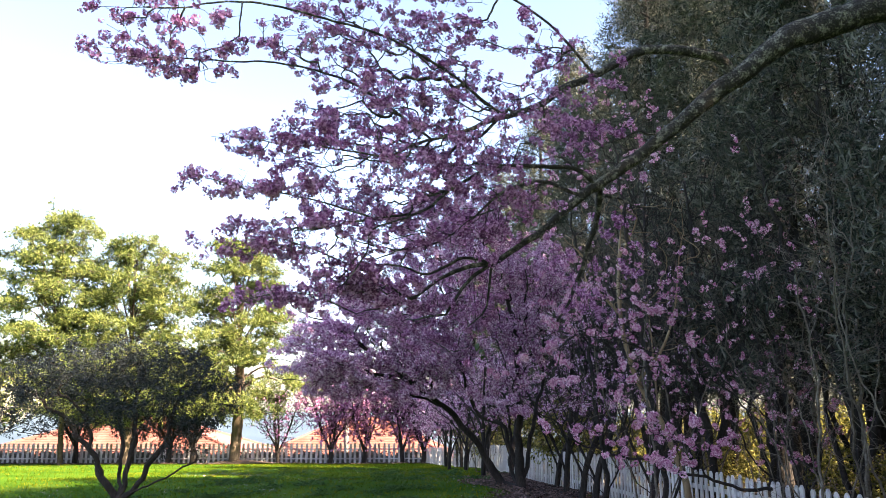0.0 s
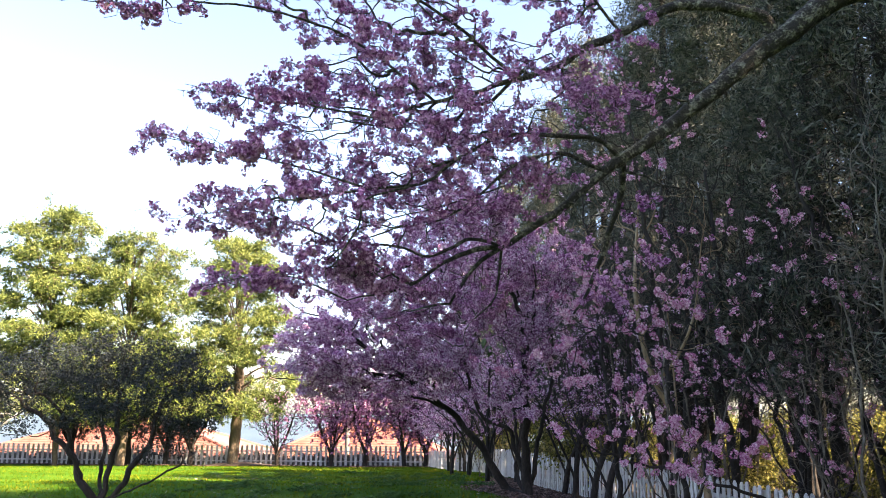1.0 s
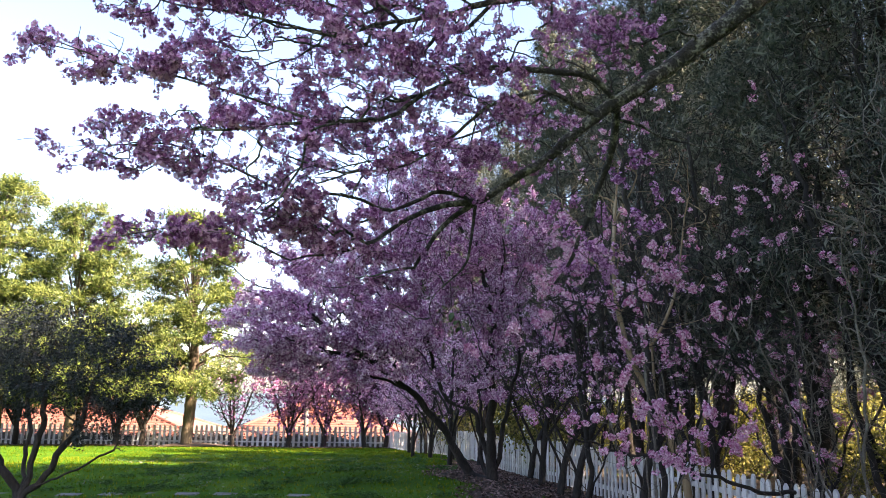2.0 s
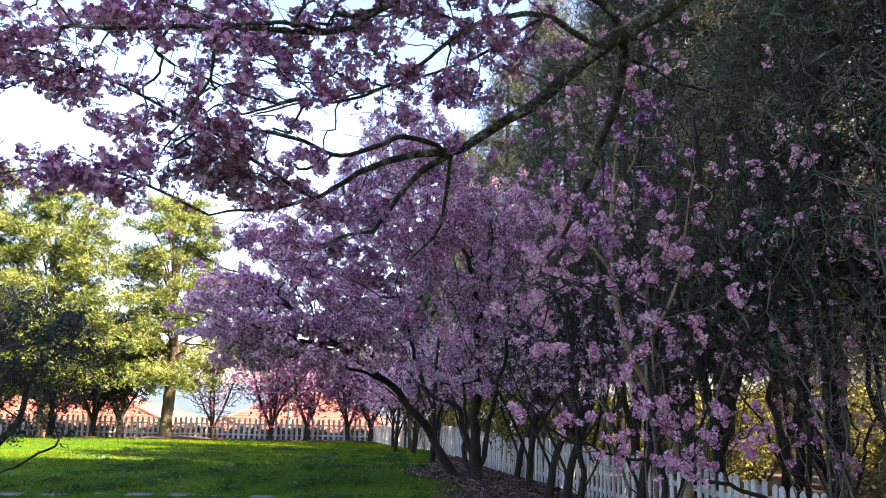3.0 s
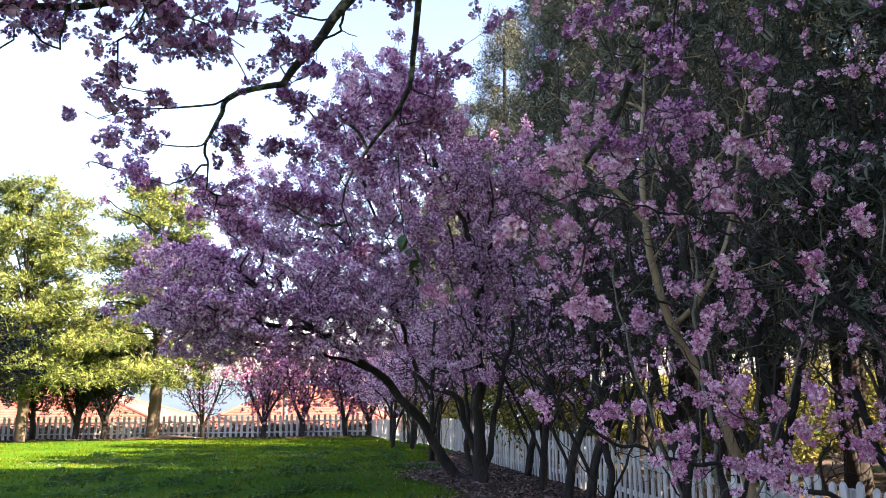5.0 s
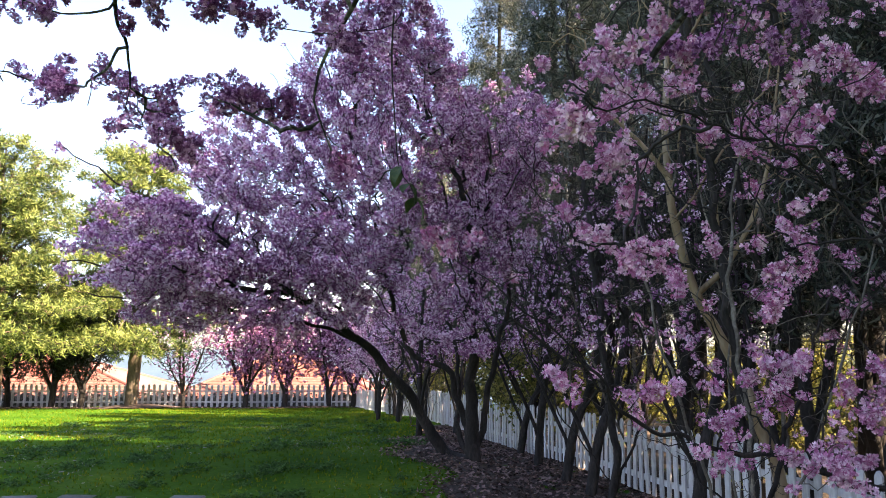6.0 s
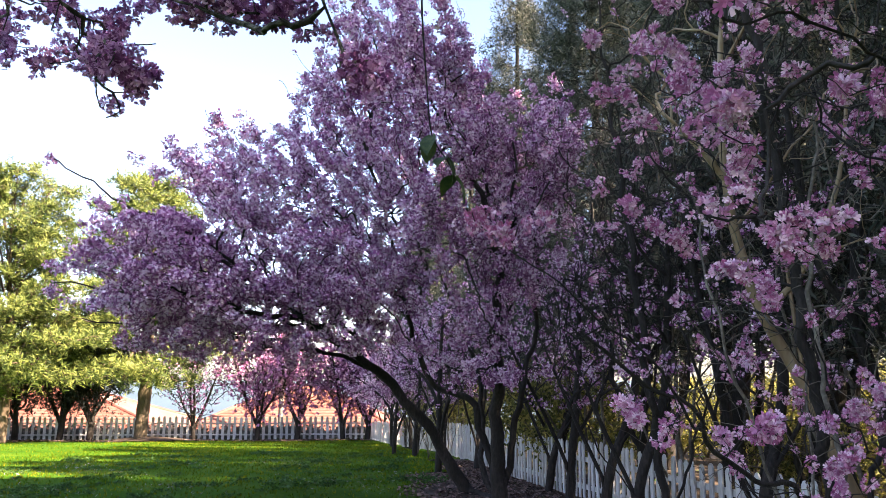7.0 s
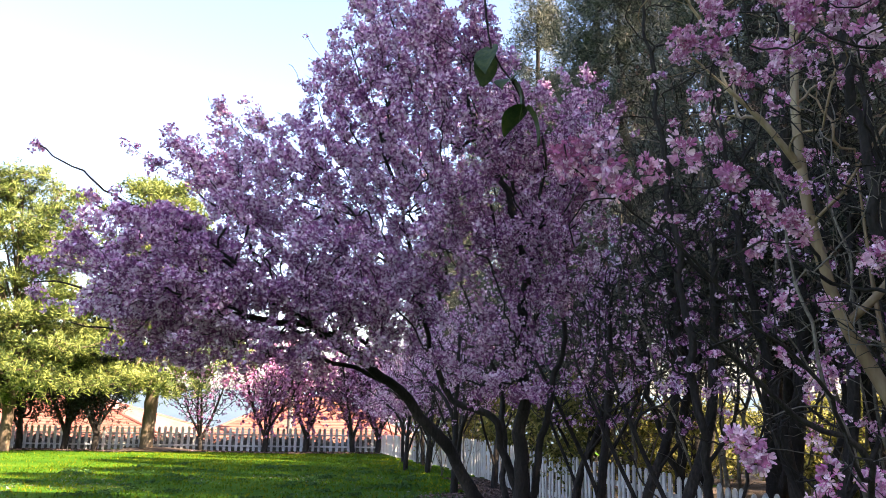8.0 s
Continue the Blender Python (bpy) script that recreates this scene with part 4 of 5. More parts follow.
def pine_boughs(cx, cy, low, high, reach, n, seed):
    """Uneven layered boughs round a trunk, wider below."""
    r_ = np.random.default_rng(seed)
    out = []
    for k in range(n):
        t = (k + 0.5) / n
        z = low + (high - low) * t
        far = reach * (1.05 - 0.75 * t ** 1.6) * (0.55 + 0.5 * r_.random())
        a = 2.4 * k + r_.normal(0, 0.4)
        s_ = 0.62 + 0.55 * (1 - t) + 0.3 * r_.random()
        out.append(((cx + far * math.cos(a), cy + 0.7 * far * math.sin(a), z), (s_ * 1.5, s_ * 1.2, s_ * 0.26), s_))
    return out


pine((-20.3, 42.5, -1.25), (-21.1, 40.8, 12.6), pine_boughs(-20.9, 41, 1.0, 12.0, 4.0, 38, 1), 1150, 0.245, 4.4, 71, "tall bushy pine with yellow-green needles beside the fence", 0.14)
pine((-17.2, 43.2, -1.28), (-16.8, 41.5, 10.9), pine_boughs(-16.5, 41.3, 1.6, 10.6, 3.7, 32, 2), 1000, 0.245, 4.4, 72, "round-topped pine with bright needles on its sunny side", 0.24)
pine((-11.8, 45.4, -1.3), (-12.0, 45.4, 11.6), pine_boughs(-11.9, 45.0, 1.4, 11.4, 3.5, 36, 3), 1150, 0.245, 4.4, 73, "pine with a stout trunk standing against the picket fence")
pine((-27.5, 42.0, -1.25), (-27.6, 41, 10.0), pine_boughs(-27.4, 41, 1.0, 10.0, 3.5, 26, 4), 700, 0.22, 4.5, 74, "pine with spreading yellow-green boughs by the fence")

# weeping willow and a bare white-barked tree at the lawn's edge
rng = np.random.default_rng(17)
b = np.array((-24.6, 38.0, -1.0))
limbs = [[b, b + (0.1, 0, 2.2), b + (0.3, 0, 4.6)], [b + (0.1, 0, 2.2), b + (1.0, -0.2, 3.9), b + (1.8, -0.4, 4.6)], [b + (0.1, 0, 2.0), b + (-1.0, 0.2, 3.7), b + (-1.9, 0.3, 4.3)]]
sk = grow(limbs, in_balls([(b + (0.4, 0, 4.6), (2.2, 2.0, 1.3), 1)], 200, rng), 0.25, rng, 0.01, 0.2, 0.25)
willow = plant("willow_tree", tuple(b), "weeping tree with hanging golden-green leaves", "tree", sk, M_BARK, "foliage", SPRAYS, M_WILLOW, 0.7, 1.6, rng, 0.03, 0.2, up=-3.0)
b = np.array((-18.6, 31.5, -0.68))
limbs = [[b, b + (0.5, 0, 0.9), b + (1.5, 0, 1.7), b + (2.6, -0.2, 2.5)], [b + (0.2, 0, 0.4), b + (-0.3, 0, 1.5), b + (-0.2, 0.2, 2.8)], [b + (0.5, 0, 0.9), b + (0.9, 0.2, 2.0), b + (1.2, 0.3, 3.0)]]
sk = grow(limbs, in_balls([(b + (1.0, 0, 2.5), (1.9, 1.3, 0.9), 1)], 150, rng), 0.2, rng, 0.006, 0.12, 0.3, 0, 0.2)
plant("bare_tree", tuple(b), "leafless tree with white sunlit bark and fine twigs", "tree", sk, M_WHITEBARK, "bud", LEAFY, M_WILLOW, 0.12, 0.12, rng, 0.012, 0.05)

# ---- tall dark conifers behind the side fence, and unseen ones added for shade ----


def conifer(seed, height, width, clear, size=0.39, fill=7.5, sprays=FRONDS, n=400):
    r_ = np.random.default_rng(seed)
    z = clear + (height - clear) * r_.random(n) ** 1.15
    rad = width * (1 - z / (height + 0.6)) ** 0.62 * (0.35 + 0.65 * r_.random(n) ** 0.6)
    a = r_.random(n) * 2 * np.pi
    t = np.stack([rad * np.cos(a), rad * np.sin(a), z - 0.25 * rad], -1)
    sk = grow([[(0, 0, -0.1), (0.05, 0.02, height * 0.4), (0, 0.05, height * 0.96)], [(0, 0, 0.3), (0.35, 0.1, 1.6), (0.6, 0.2, height * 0.5)]], t, 0.42, r_, 0.007, 0.17, 0.12, -0.1, 0.1)
    return plant("conifer", (0, 0, 0), "tall dark evergreen conifer with drooping sprays behind the fence", "tree", sk, M_BARK, "foliage", sprays, M_CONIFER, size, fill, r_, 0.02, 0.15, up=-0.6, group="conifers behind the fence")


kinds = [conifer(81, 14.0, 2.5, 3.0), conifer(82, 15.0, 2.6, 3.2), conifer(83, 12.0, 2.3, 2.8), conifer(84, 16.0, 2.9, 1.5, 0.62, 2.8, FRONDS, 380)]
used = [False] * 4
# kind 3 below y = 6: added for shade, mostly out of view
rows = [(2.0, 8.3, 1), (3.3, 11.0, 0), (2.2, 13.6, 2), (3.0, 15.8, 1), (1.9, 18.4, 0), (3.4, 20.6, 1), (2.1, 23.2, 2), (2.8, 26.0, 1), (2.2, 29.0, 0), (3.2, 32.5, 2), (2.6, 36.5, 0),
        (1.8, 4.4, 3), (3.4, 3.4, 3), (1.8, 1.6, 3), (3.4, -0.4, 3), (1.6, -2.6, 3), (5.4, 5.0, 3), (5.6, -2.0, 3), (2.6, 9.7, 0), (2.6, 12.3, 1), (2.6, 17.1, 2),
        # mostly hidden, added to shade the far fence
        (2.4, 39.5, 2), (3.0, 42.3, 2), (2.4, 45.2, 2), (3.0, 48.4, 2)]
# unseen row, added only to block sun from the cherries and near lawn
rows += [(7.0, y, 3) for y in (7.4, 4.4, 1.4, -1.8)]
rows += [(20.0, y, 3) for y in (13.0, 17.0, 21.0, 25.0, 29.0, 33.0, 37.0)]
rows += [(4.3, 17.6, 0), (4.0, 24.4, 0)]
rows += [(12.0, y, 3) for y in (6.5, 9.5, 12.5, 15.5, 18.5, 21.5, 25.0, 29.0)]
for i, (off, y, k) in enumerate(rows):
    m = pose(fence_x(y) + off, y, -0.25 if y < 20 else float(ground_z(fence_x(y), y)), 0, 0, 67 * i)
    if not used[k]:
        kinds[k].matrix_basis, used[k] = m, True
    else:
        # the added shade trees at off 7 and below 6 are enlarged to block more sun
        g = 1.35 if off == 7.0 else 0.5 if off == 12.0 else 1.22 if k == 3 and off < 6 else 1.0
        copy_thing(kinds[k], m).scale = (g, g, g)

# sunlit bushes beyond the conifers
rng = np.random.default_rng(19)
limbs = [[(0, 0, -0.05), (0.1, 0, 0.6), (0.2, 0.1, 1.6)], [(0, 0, 0), (-0.4, 0.1, 0.7), (-0.8, 0.2, 1.4)], [(0, 0, 0), (0.5, -0.2, 0.7), (1.0, -0.2, 1.2)]]
sk = grow(limbs, in_balls([((0, 0, 1.3), (1.6, 1.5, 1.1), 1)], 150, rng), 0.18, rng, 0.006, 0.07, 0.25)
bush = plant("bush", (0, 0, 0), "sunlit yellow-green bush behind the picket fence", "bush", sk, M_TWIG, "foliage", FINE, M_BUSH, 0.19, 3.6, rng, 0.02, 0.1, up=0.4, group="bushes behind the fence")
places = [(6.6, 7.5), (7.2, 9.3), (6.4, 11.0), (7.0, 12.8), (6.3, 14.6), (7.1, 16.4), (6.5, 18.3), (7.0, 20.2), (6.4, 22.4), (7.2, 24.8), (6.6, 27.5), (7.0, 30.5), (7.4, 5.6), (1.1, 21.6), (1.3, 25.6), (1.0, 30.5), (1.2, 35), (7, 34), (4.9, 9.9), (5.3, 12.2), (4.9, 14.4), (5.4, 16.8), (4.8, 19.4), (5.2, 22.2), (2.0, 12.0), (1.6, 16.2), (5.0, 26)]
for i, (off, y) in enumerate(places):
    m = pose(fence_x(y) + off, y, -0.28 if y < 20 else float(ground_z(fence_x(y), y)) - 0.03, 0, 0, 83 * i)
    if i == 0:
        bush.matrix_basis = m
    else:
        k = 0.55 if 1.4 < off < 3 else 0.85 if off > 4 else 1.0
        copy_thing(bush, m).scale = (k, k, k)

# leafless twiggy undergrowth in front of and among the conifers
form = None
for i, (x, y, k) in enumerate(((5.0, 11.4, 0.5), (4.5, 10.6, 0.5), (4.6, 9.6, 0.7), (5.4, 9.4, 1.0), (5.2, 8.4, 0.9), (4.6, 14.2, 1.0), (3.9, 16.6, 1.1), (5.4, 16.8, 1.2), (5.6, 10.6, 1.1), (6.2, 13.4, 1.3), (3.6, 19.4, 1.1), (4.3, 21.5, 1.2), (5.9, 19.2, 1.3), (6.9, 9.3, 1.2), (3.1, 11.9, 0.75), (1.5, 24.6, 0.55), (1.2, 27.4, 0.6), (1.0, 30.0, 0.6), (0.7, 34.2, 0.6), (0.4, 39.0, 0.6))):
    if form is None:
        r_ = np.random.default_rng(91)
        limbs = [[(0, 0, -0.1), (0.1, 0, 1.5), (0, 0.1, 3.2), (0.2, 0.1, 5.0)], [(0, 0, 0), (-0.4, 0.1, 1.4), (-0.9, 0, 3.0), (-1.0, 0.2, 4.4)], [(0, 0, 0.1), (0.5, -0.2, 1.2), (1.0, -0.3, 2.6), (1.5, -0.2, 3.8)], [(0, 0, 0.1), (0.1, 0.5, 1.3), (0.3, 0.9, 2.8)]]
        sk = grow(limbs, in_balls([((0, 0, 2.6), (1.6, 1.4, 1.8), 2), ((0.1, 0, 4.4), (1.6, 1.4, 1.4), 2)], 420, r_), 0.14, r_, 0.0032, 0.034, 0.2, 0.02, 0.14, 0.2, None, 0.018)
        form = plant("bare_shrub", (0, 0, 0), "leafless tangle of grey twigs behind the picket fence", "shrub", sk, M_TWIG, "dry_leaf", LEAFY, M_LITTER, 0.07, 0.03, r_, 0.006, 0.05, group="leafless shrubs by the fence")
        form.matrix_basis = pose(x, y, -0.27, 0, 0, 0) @ Matrix.Scale(k, 4)
    else:
        copy_thing(form, pose(x, y, -0.27 if y < 22 else float(ground_z(x, y)), 0, 0, 77 * i)).scale = (k, k, k)

# dark forking trees without leaves at the edge of the conifers
form = None
for i, (x, y, k) in enumerate(((4.55, 13.6, 1.0), (5.25, 12.6, 0.9), (4.1, 15.4, 1.05), (5.7, 11.0, 1.1), (5.0, 15.6, 0.95), (3.75, 17.6, 0.9), (6.1, 9.6, 1.1), (6.6, 12.2, 1.2))):
    if form is None:
        r_ = np.random.default_rng(97)
        limbs = [[(0, 0, -0.1), (0.06, 0.0, 1.2), (-0.1, 0.05, 2.4), (0.05, 0.1, 3.8), (-0.05, 0.1, 6.0)], [(0.05, 0, 0.9), (0.4, 0.1, 1.9), (0.55, 0, 3.0), (0.9, 0.1, 4.6)],
                 [(-0.1, 0.05, 2.3), (-0.5, 0, 3.0), (-0.7, -0.1, 4.2), (-1.1, 0, 5.6)], [(0.0, 0, 0.4), (-0.35, 0.15, 1.3), (-0.5, 0.2, 2.6)]]
        sk = grow(limbs, sprays([((0, 0, 3.4), (1.1, 1.0, 1.5), 2), ((0, 0, 5.2), (1.2, 1.0, 1.2), 2)], 620, r_, (0, 0, 0.35), 0.9, 0.2, 0.4, (0, 0, 1.0)), 0.14, r_, 0.004, 0.075, 0.2, 0.02, 0.1, 0.2,
                  {0: (0.075, 0.065, 0.055, 0.04, 0.02), 1: (0.05, 0.035, 0.015), 2: (0.04, 0.028, 0.012), 3: (0.045, 0.03, 0.015)}, 0.02)
        form = plant("bare_tree", (0, 0, 0), "dark forking leafless tree in the shade of the conifers", "tree", sk, M_BARK, "dry_leaf", LEAFY, M_LITTER, 0.06, 0.03, r_, 0.006, 0.05, group="dark leafless trees")
        form.matrix_basis = pose(x, y, -0.27, 0, 0, 0) @ Matrix.Scale(k, 4)
    else:
        copy_thing(form, pose(x, y, -0.27, 0, 0, 101 * i)).scale = (k, k, k)

# clipped dark hedge close behind the far fence
rng = np.random.default_rng(93)
hedge = thing("hedge", (-23, 48.0, -1.5), "low dark clipped hedge behind the far picket fence", "hedge")
p = np.stack([-22.5 + 44.5 * rng.random(8500), -0.45 + 0.9 * rng.random(8500), -0.5 + 0.95 * rng.random(8500) ** 0.8], -1)
v, q = scatter(FINE, p, 0.36 + 0.16 * rng.random(len(p)), rng)
part("foliage", fast_mesh("foliage", v, q, M_HEDGE), hedge, kind="stuff")
stems = [(np.linspace((x, 0, -0.6), (x + 0.1, 0, 0.3), 4), np.array((0.03, 0.025, 0.02, 0.01)) * 0.8) for x in np.arange(-22, 22, 0.8)]
v, q = tubes(stems, lambda r_: 5)
part("stem", fast_mesh("stem", v, q, M_BARK), hedge, kind="stuff")

# ---- a strand with dark glossy leaves hanging from the bough ----
strand = thing("leafy_strand", (0.44, 9.6, 3.3), "thin hanging strand with a few dark glossy leaves", "vine")
line = spline([(0, 0, 0), (-0.02, 0, -0.35), (0.0, 0.01, -0.7), (0.02, 0.0, -0.9), (0.07, 0.0, -0.98), (0.1, -0.01, -1.05)], 0.05)
v, q = tubes([(line, np.linspace(0.005, 0.002, len(line)))], lambda r_: 5)
part("stem", fast_mesh("stem", v, q, M_BARK, True), strand)
rng = np.random.default_rng(23)
for k in range(6):
    i = len(line) - 1 - 2 * (k // 2)
    a = k * 2.1
    n = 7
    vs, qs = [], []
    for s in range(n):
        t = s / (n - 1)
        w = 0.031 * math.sin(math.pi * min(0.97, 0.06 + t * 0.92)) ** 0.8
        c = np.array((0.085 * t, 0, -0.05 * t * t))
        vs += [c + (0, -w, 0.010), c, c + (0, w, 0.010)]
        if s:
            b0 = 3 * s
            qs += [(b0 - 3, b0 - 2, b0 + 1, b0), (b0 - 2, b0 - 1, b0 + 2, b0 + 1)]
    r = np.array(Euler((rng.normal(0, 0.4), 0.7 + rng.normal(0, 0.3), a)).to_matrix())
    part("leaf", fast_mesh("leaf", np.array(vs) @ r.T + line[i], qs, M_HOLLY, True), strand)

# ---- lawn details ----
rng = np.random.default_rng(29)
slab_mesh = []
for k in range(3):
    bm = bmesh.new()
    box_bm(bm, -0.17, -0.14, -0.06, 0.17, 0.14, 0.004, 0.008)
    for vtx in bm.verts:
        vtx.co += Vector(rng.normal(0, 0.008, 3))
    slab_mesh.append(bm_mesh("stepping_stone", bm, M_SLAB))
for k in range(9):
    x, y = -6.3 + 0.58 * k + rng.normal(0, 0.04), 14.75 + rng.normal(0, 0.05)
    st = new("stepping_stone", slab_mesh[k % 3])
    st.matrix_basis = pose(x, y, float(ground_z(x, y)), 0, 0, rng.normal(0, 5))
    tagged(st, "flat grey stepping stone set in the lawn", "stone", "stepping stones")

WEED = [leaf_spray(9, rng, 0.8, 0.16) for _ in range(3)]
p = rng.normal(0, 1, (26, 3)) * (0.22, 0.16, 0) + (0, 0, 0.01)
v, q = scatter(WEED, p, 0.06 + 0.04 * rng.random(26), rng, facing(rng.normal(0, 0.5, (26, 3)) + (0, 0, 1), rng))
wv, wq = [], []
small = [(-7.5 + 8.3 * rng.random(), 12.5 + 20 * rng.random() ** 1.3, 0.3 + 0.45 * rng.random()) for _ in range(170)]
for x, y, s in small + list(((-1.2, 18.6, 1.3), (-2.9, 17.6, 0.9), (0.2, 22.8, 1.0), (-1.5, 26.0, 1.0), (-4.5, 22.0, 0.7), (0.9, 19.8, 1.0), (-0.4, 16.6, 0.8), (-3.4, 30.0, 1.0), (-7.5, 27.0, 0.9), (-0.6, 14.6, 0.8), (-5.0, 18.6, 0.7), (0.4, 25.4, 1.1), (-2.2, 14.2, 0.7))):
    a = x * 1.3
    wq.append(q + len(v) * len(wq))
    wv.append(s * v @ np.array(((math.cos(a), math.sin(a), 0), (-math.sin(a), math.cos(a), 0), (0, 0, 1))) + (x, y, float(ground_z(x, y))))
tagged(new("weeds", fast_mesh("weeds", np.vstack(wv), np.vstack(wq), M_WEED)), "low dark-leaved weeds growing in the lawn", "weed", kind="stuff")

# grass blades and fallen leaves
n = 60000
y = 7 + 39 * rng.random(n) ** 1.6
x = -26 + 30 * rng.random(n)
x = np.where(rng.random(n) < 0.5, x, -10 + 14 * rng.random(n))
e = np.interp(y, bed_ys, edge)
ok = (x < e + rng.normal(0, 0.25, n)) & (x < fence_x(y) - 0.1) & (y < 45.0) & (np.abs(x) < 0.75 * y + 1) & ((np.abs(y - 14.75) > 0.17) | (x > -1.4) | (x < -6.6))
x, y = x[ok], y[ok]
BLADES = []
for _ in range(4):
    vs, qs = [], []
    for b_ in range(3):
        a = rng.random() * 6.28
        d = np.array((math.cos(a), math.sin(a), 0))
        s = np.array((-d[1], d[0], 0)) * 0.16
        o_ = rng.normal(0, 0.25, 3) * (1, 1, 0)
        h = 0.7 + 0.6 * rng.random()
        vs += [o_ - s, o_ + s, o_ + s * 0.6 + d * 0.3 + (0, 0, 0.7 * h), o_ + d * 0.55 + (0, 0, h)]
        qs.append(np.arange(4) + 4 * b_)
    BLADES.append((np.array(vs), np.array(qs)))
spin = rng.random(len(x)) * 6.283
c, s = np.cos(spin), np.sin(spin)
rot = np.zeros((len(x), 3, 3))
rot[:, 0, 0], rot[:, 0, 1], rot[:, 1, 0], rot[:, 1, 1], rot[:, 2, 2] = c, -s, s, c, 1
v, q = scatter(BLADES, np.stack([x, y, ground_z(x, y) - 0.004], -1), (0.016 + 0.018 * rng.random(len(x))) * (1 + 0.02 * y), rng, rot)
grass = new("grass", fast_mesh("grass", v, q, M_GRASS))
tagged(grass, "short green grass blades of the lawn", "grass", kind="stuff")

n = 16000
y = np.concatenate([6 + 20 * rng.random(n), 44.6 + 2.1 * rng.random(n // 3)])
x = np.concatenate([np.interp(y[:n], bed_ys, edge) + (fence_x(y[:n]) + 0.5 - np.interp(y[:n], bed_ys, edge)) * rng.random(n) ** 0.9 - 0.3, -40 + 39.5 * rng.random(n // 3)])
LITTER = []
for _ in range(4):
    w = 0.25 + 0.2 * rng.random()
    LITTER.append((np.array([(-0.5, 0, 0), (0, -w, 0.1 + 0.2 * rng.random()), (0.55, 0, 0.15 * rng.random()), (0, w, 0.1 + 0.2 * rng.random())]), np.array([[0, 1, 2, 3]])))
rot = facing(rng.normal(0, 0.28, (len(x), 3)) + (0, 0, 1), rng)
far = y > 40
v, q = scatter(LITTER, np.stack([x, y, ground_z(x, y) + 0.022], -1), np.where(far, 0.13, 0.06) * (0.6 + 0.8 * rng.random(len(x))), rng, rot)
litter = new("leaf_litter", fast_mesh("leaf_litter", v, q, M_LITTER))
tagged(litter, "brown and mauve fallen leaves and petals on the soil", "leaf litter", kind="stuff")

n = 9000
y = 11.5 + 16 * rng.random(n) ** 1.2
x = -8 + 9.2 * rng.random(n)
wave = np.sin(x * 1.3 + 0.4 * y) + np.sin(x * 0.6 - y * 0.9 + 1) + np.sin(x * 2.7 + y * 1.7 + 2)
ok = (wave + rng.normal(0, 0.7, n) > 0.9) & (x < np.interp(y, bed_ys, edge))
x, y = x[ok], y[ok]
STRAW = [(np.array([(-0.5, -0.1, 0), (0.5, -0.06, 0.1 * k), (0.5, 0.06, 0.1 * k), (-0.5, 0.1, 0.05)]), np.array([[0, 1, 2, 3]])) for k in range(3)]
v, q = scatter(STRAW, np.stack([x, y, ground_z(x, y) + 0.022], -1), 0.03 + 0.03 * rng.random(len(x)), rng, facing(rng.normal(0, 0.35, (len(x), 3)) + (0, 0, 1), rng))
tagged(new("dry_grass", fast_mesh("dry_grass", v, q, M_STRAW)), "pale dry grass and petals lying on the lawn", "dry grass", kind="stuff")

# ---- picket fences ----


def picket_mesh(name, width, height, thick, shoulder):
    w, t = width / 2, thick / 2
    profile = [(-w, 0), (w, 0), (w, height - shoulder), (w * 0.45, height - shoulder * 0.25), (0, height), (-w * 0.45, height - shoulder * 0.25), (-w, height - shoulder)]
    bm = bmesh.new()
    front = [bm.verts.new((x_, -t, z_)) for x_, z_ in profile]
    back = [bm.verts.new((x_, t, z_)) for x_, z_ in profile]
    bm.faces.new(front)
    bm.faces.new(back[::-1])
    for k in range(len(profile)):
        k2 = (k + 1) % len(profile)
        bm.faces.new((front[k], back[k], back[k2], front[k2]))
    bmesh.ops.recalc_face_normals(bm, faces=bm.faces)
    return bm_mesh(name, bm, M_PICKET)


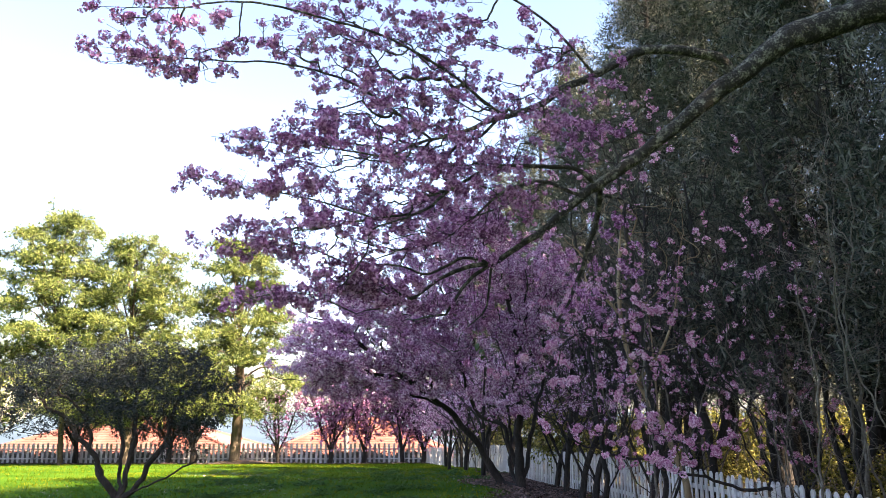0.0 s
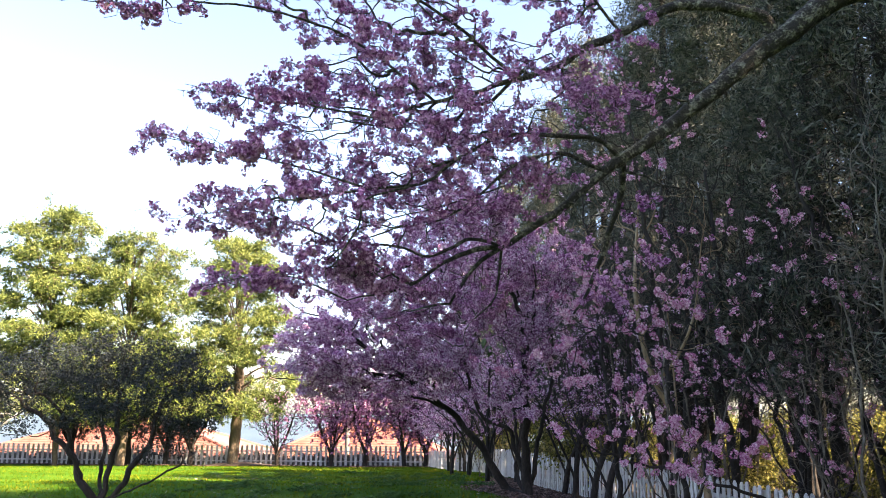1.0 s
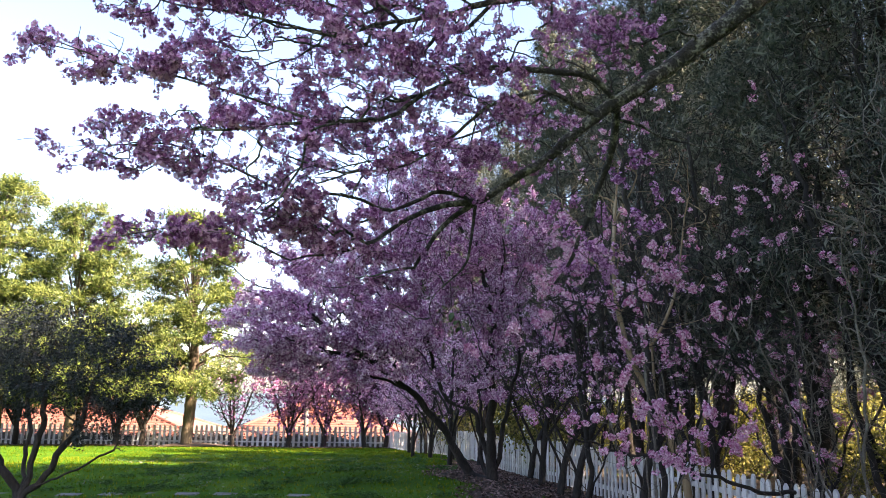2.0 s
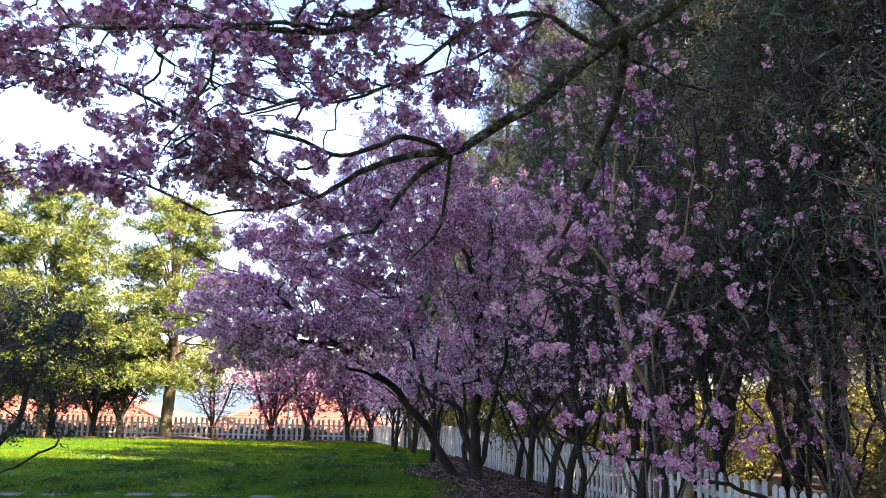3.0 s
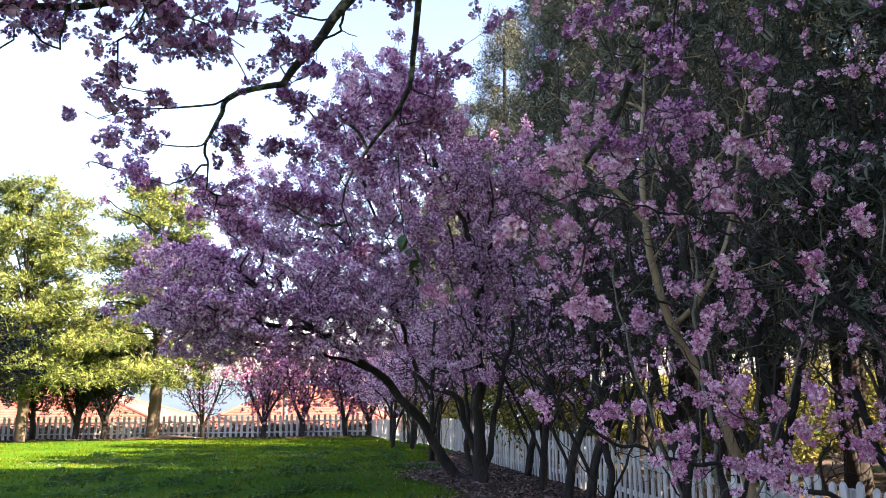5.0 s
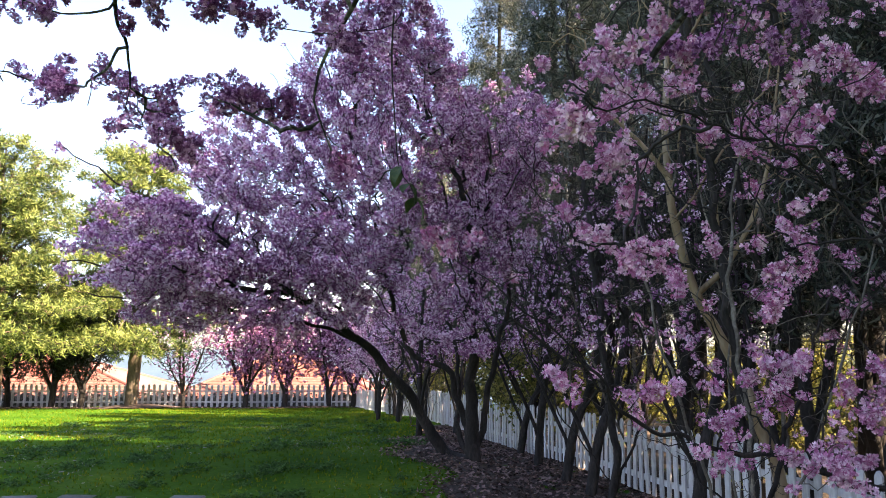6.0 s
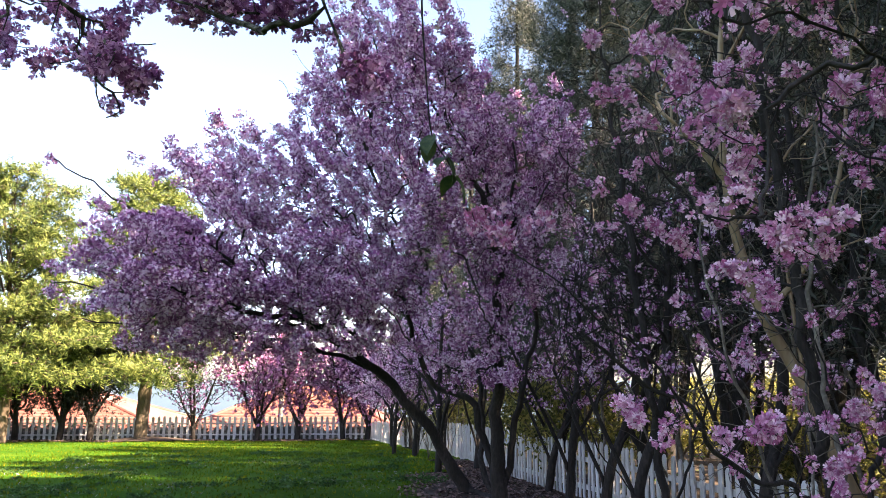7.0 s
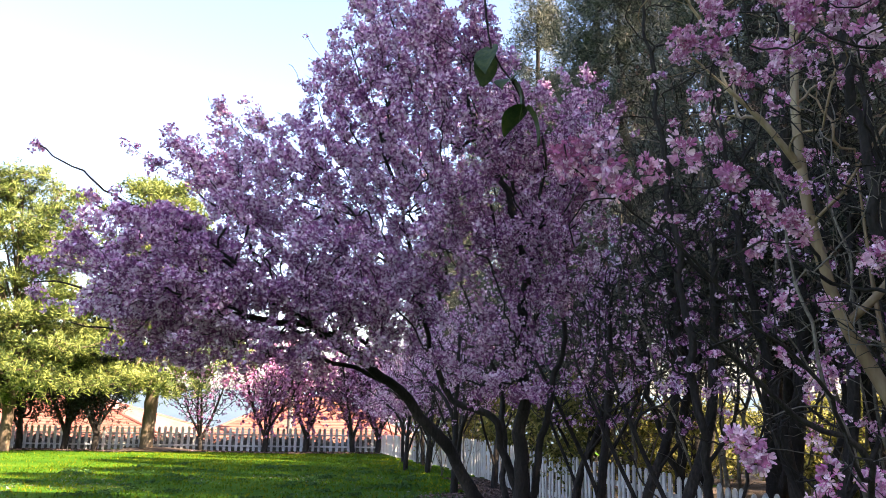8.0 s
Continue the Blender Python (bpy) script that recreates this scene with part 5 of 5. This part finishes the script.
def fence(start, end, spacing, width, height, panel, label, limit):
    """Pickets on the near side of two rails, between posts."""
    s, e_ = Vector(start), Vector(end)
    run = (e_ - s).length
    d = (e_ - s) / run
    yaw = math.atan2(d.y, d.x)
    ob = thing("picket_fence", (0, 0, 0), label, "fence")
    me = [picket_mesh("picket", width, height * k, 0.022, width * 0.55) for k in (1.0, 0.985, 1.012)]
    r_ = np.random.default_rng(int(run * 10))
    rest = []
    for i in range(int(run / spacing)):
        p_ = s + d * (i * spacing + r_.normal(0, 0.006))
        z = float(ground_z(p_.x, p_.y)) + 0.05 + r_.normal(0, 0.006)
        m = pose(p_.x, p_.y, z, r_.normal(0, 0.8), r_.normal(0, 1.0), math.degrees(yaw))
        if i < limit:
            o2 = part("picket", me[i % 3], ob)
            o2.matrix_basis = m
        else:
            rest.append(m)
    if rest:
        bm = bmesh.new()
        for m in rest:
            bm.from_mesh(me[0])
            bmesh.ops.transform(bm, matrix=m, verts=bm.verts[-14:])
        part("pickets", bm_mesh("pickets", bm, M_PICKET), ob, kind="stuff")
    side = Vector((-d.y, d.x, 0)) * 0.032
    panels = int(math.ceil(run / panel))
    for k in range(panels):
        a_, b_ = s + d * (k * panel), s + d * min(run, (k + 1) * panel)
        for h in (0.26, 0.74):
            p0 = Vector((a_.x, a_.y, float(ground_z(a_.x, a_.y)) + h * height)) + side * RAIL_SIDE
            p1 = Vector((b_.x, b_.y, float(ground_z(b_.x, b_.y)) + h * height)) + side * RAIL_SIDE
            bm = bmesh.new()
            box_bm(bm, 0, -0.02, -0.035, (p1 - p0).length, 0.02, 0.035, 0.004)
            rail = part("rail", bm_mesh("rail", bm, M_PICKET), ob)
            rail.matrix_basis = Matrix.Translation(p0) @ (p1 - p0).to_track_quat("X", "Z").to_matrix().to_4x4()
        bm = bmesh.new()
        box_bm(bm, -0.045, -0.045, -0.15, 0.045, 0.045, height - 0.02, 0.008)
        post = part("post", bm_mesh("post", bm, M_PICKET), ob)
        post.matrix_basis = pose(a_.x + side.x * RAIL_SIDE * 2.3, a_.y + side.y * RAIL_SIDE * 2.3, float(ground_z(a_.x, a_.y)), 0, 0, math.degrees(yaw))
    return ob


RAIL_SIDE = -1
fence((fence_x(8.95), 8.95, 0), (fence_x(46.4), 46.4, 0), 0.172, 0.08, 0.86, 3.1, "white painted picket fence running along the soil bed", 298)
RAIL_SIDE = 1
fence((-1.05, 46.5, 0), (-46, 46.5, 0), 0.285, 0.13, 1.12, 2.85, "white picket fence with broad boards along the lawn's end", 298)
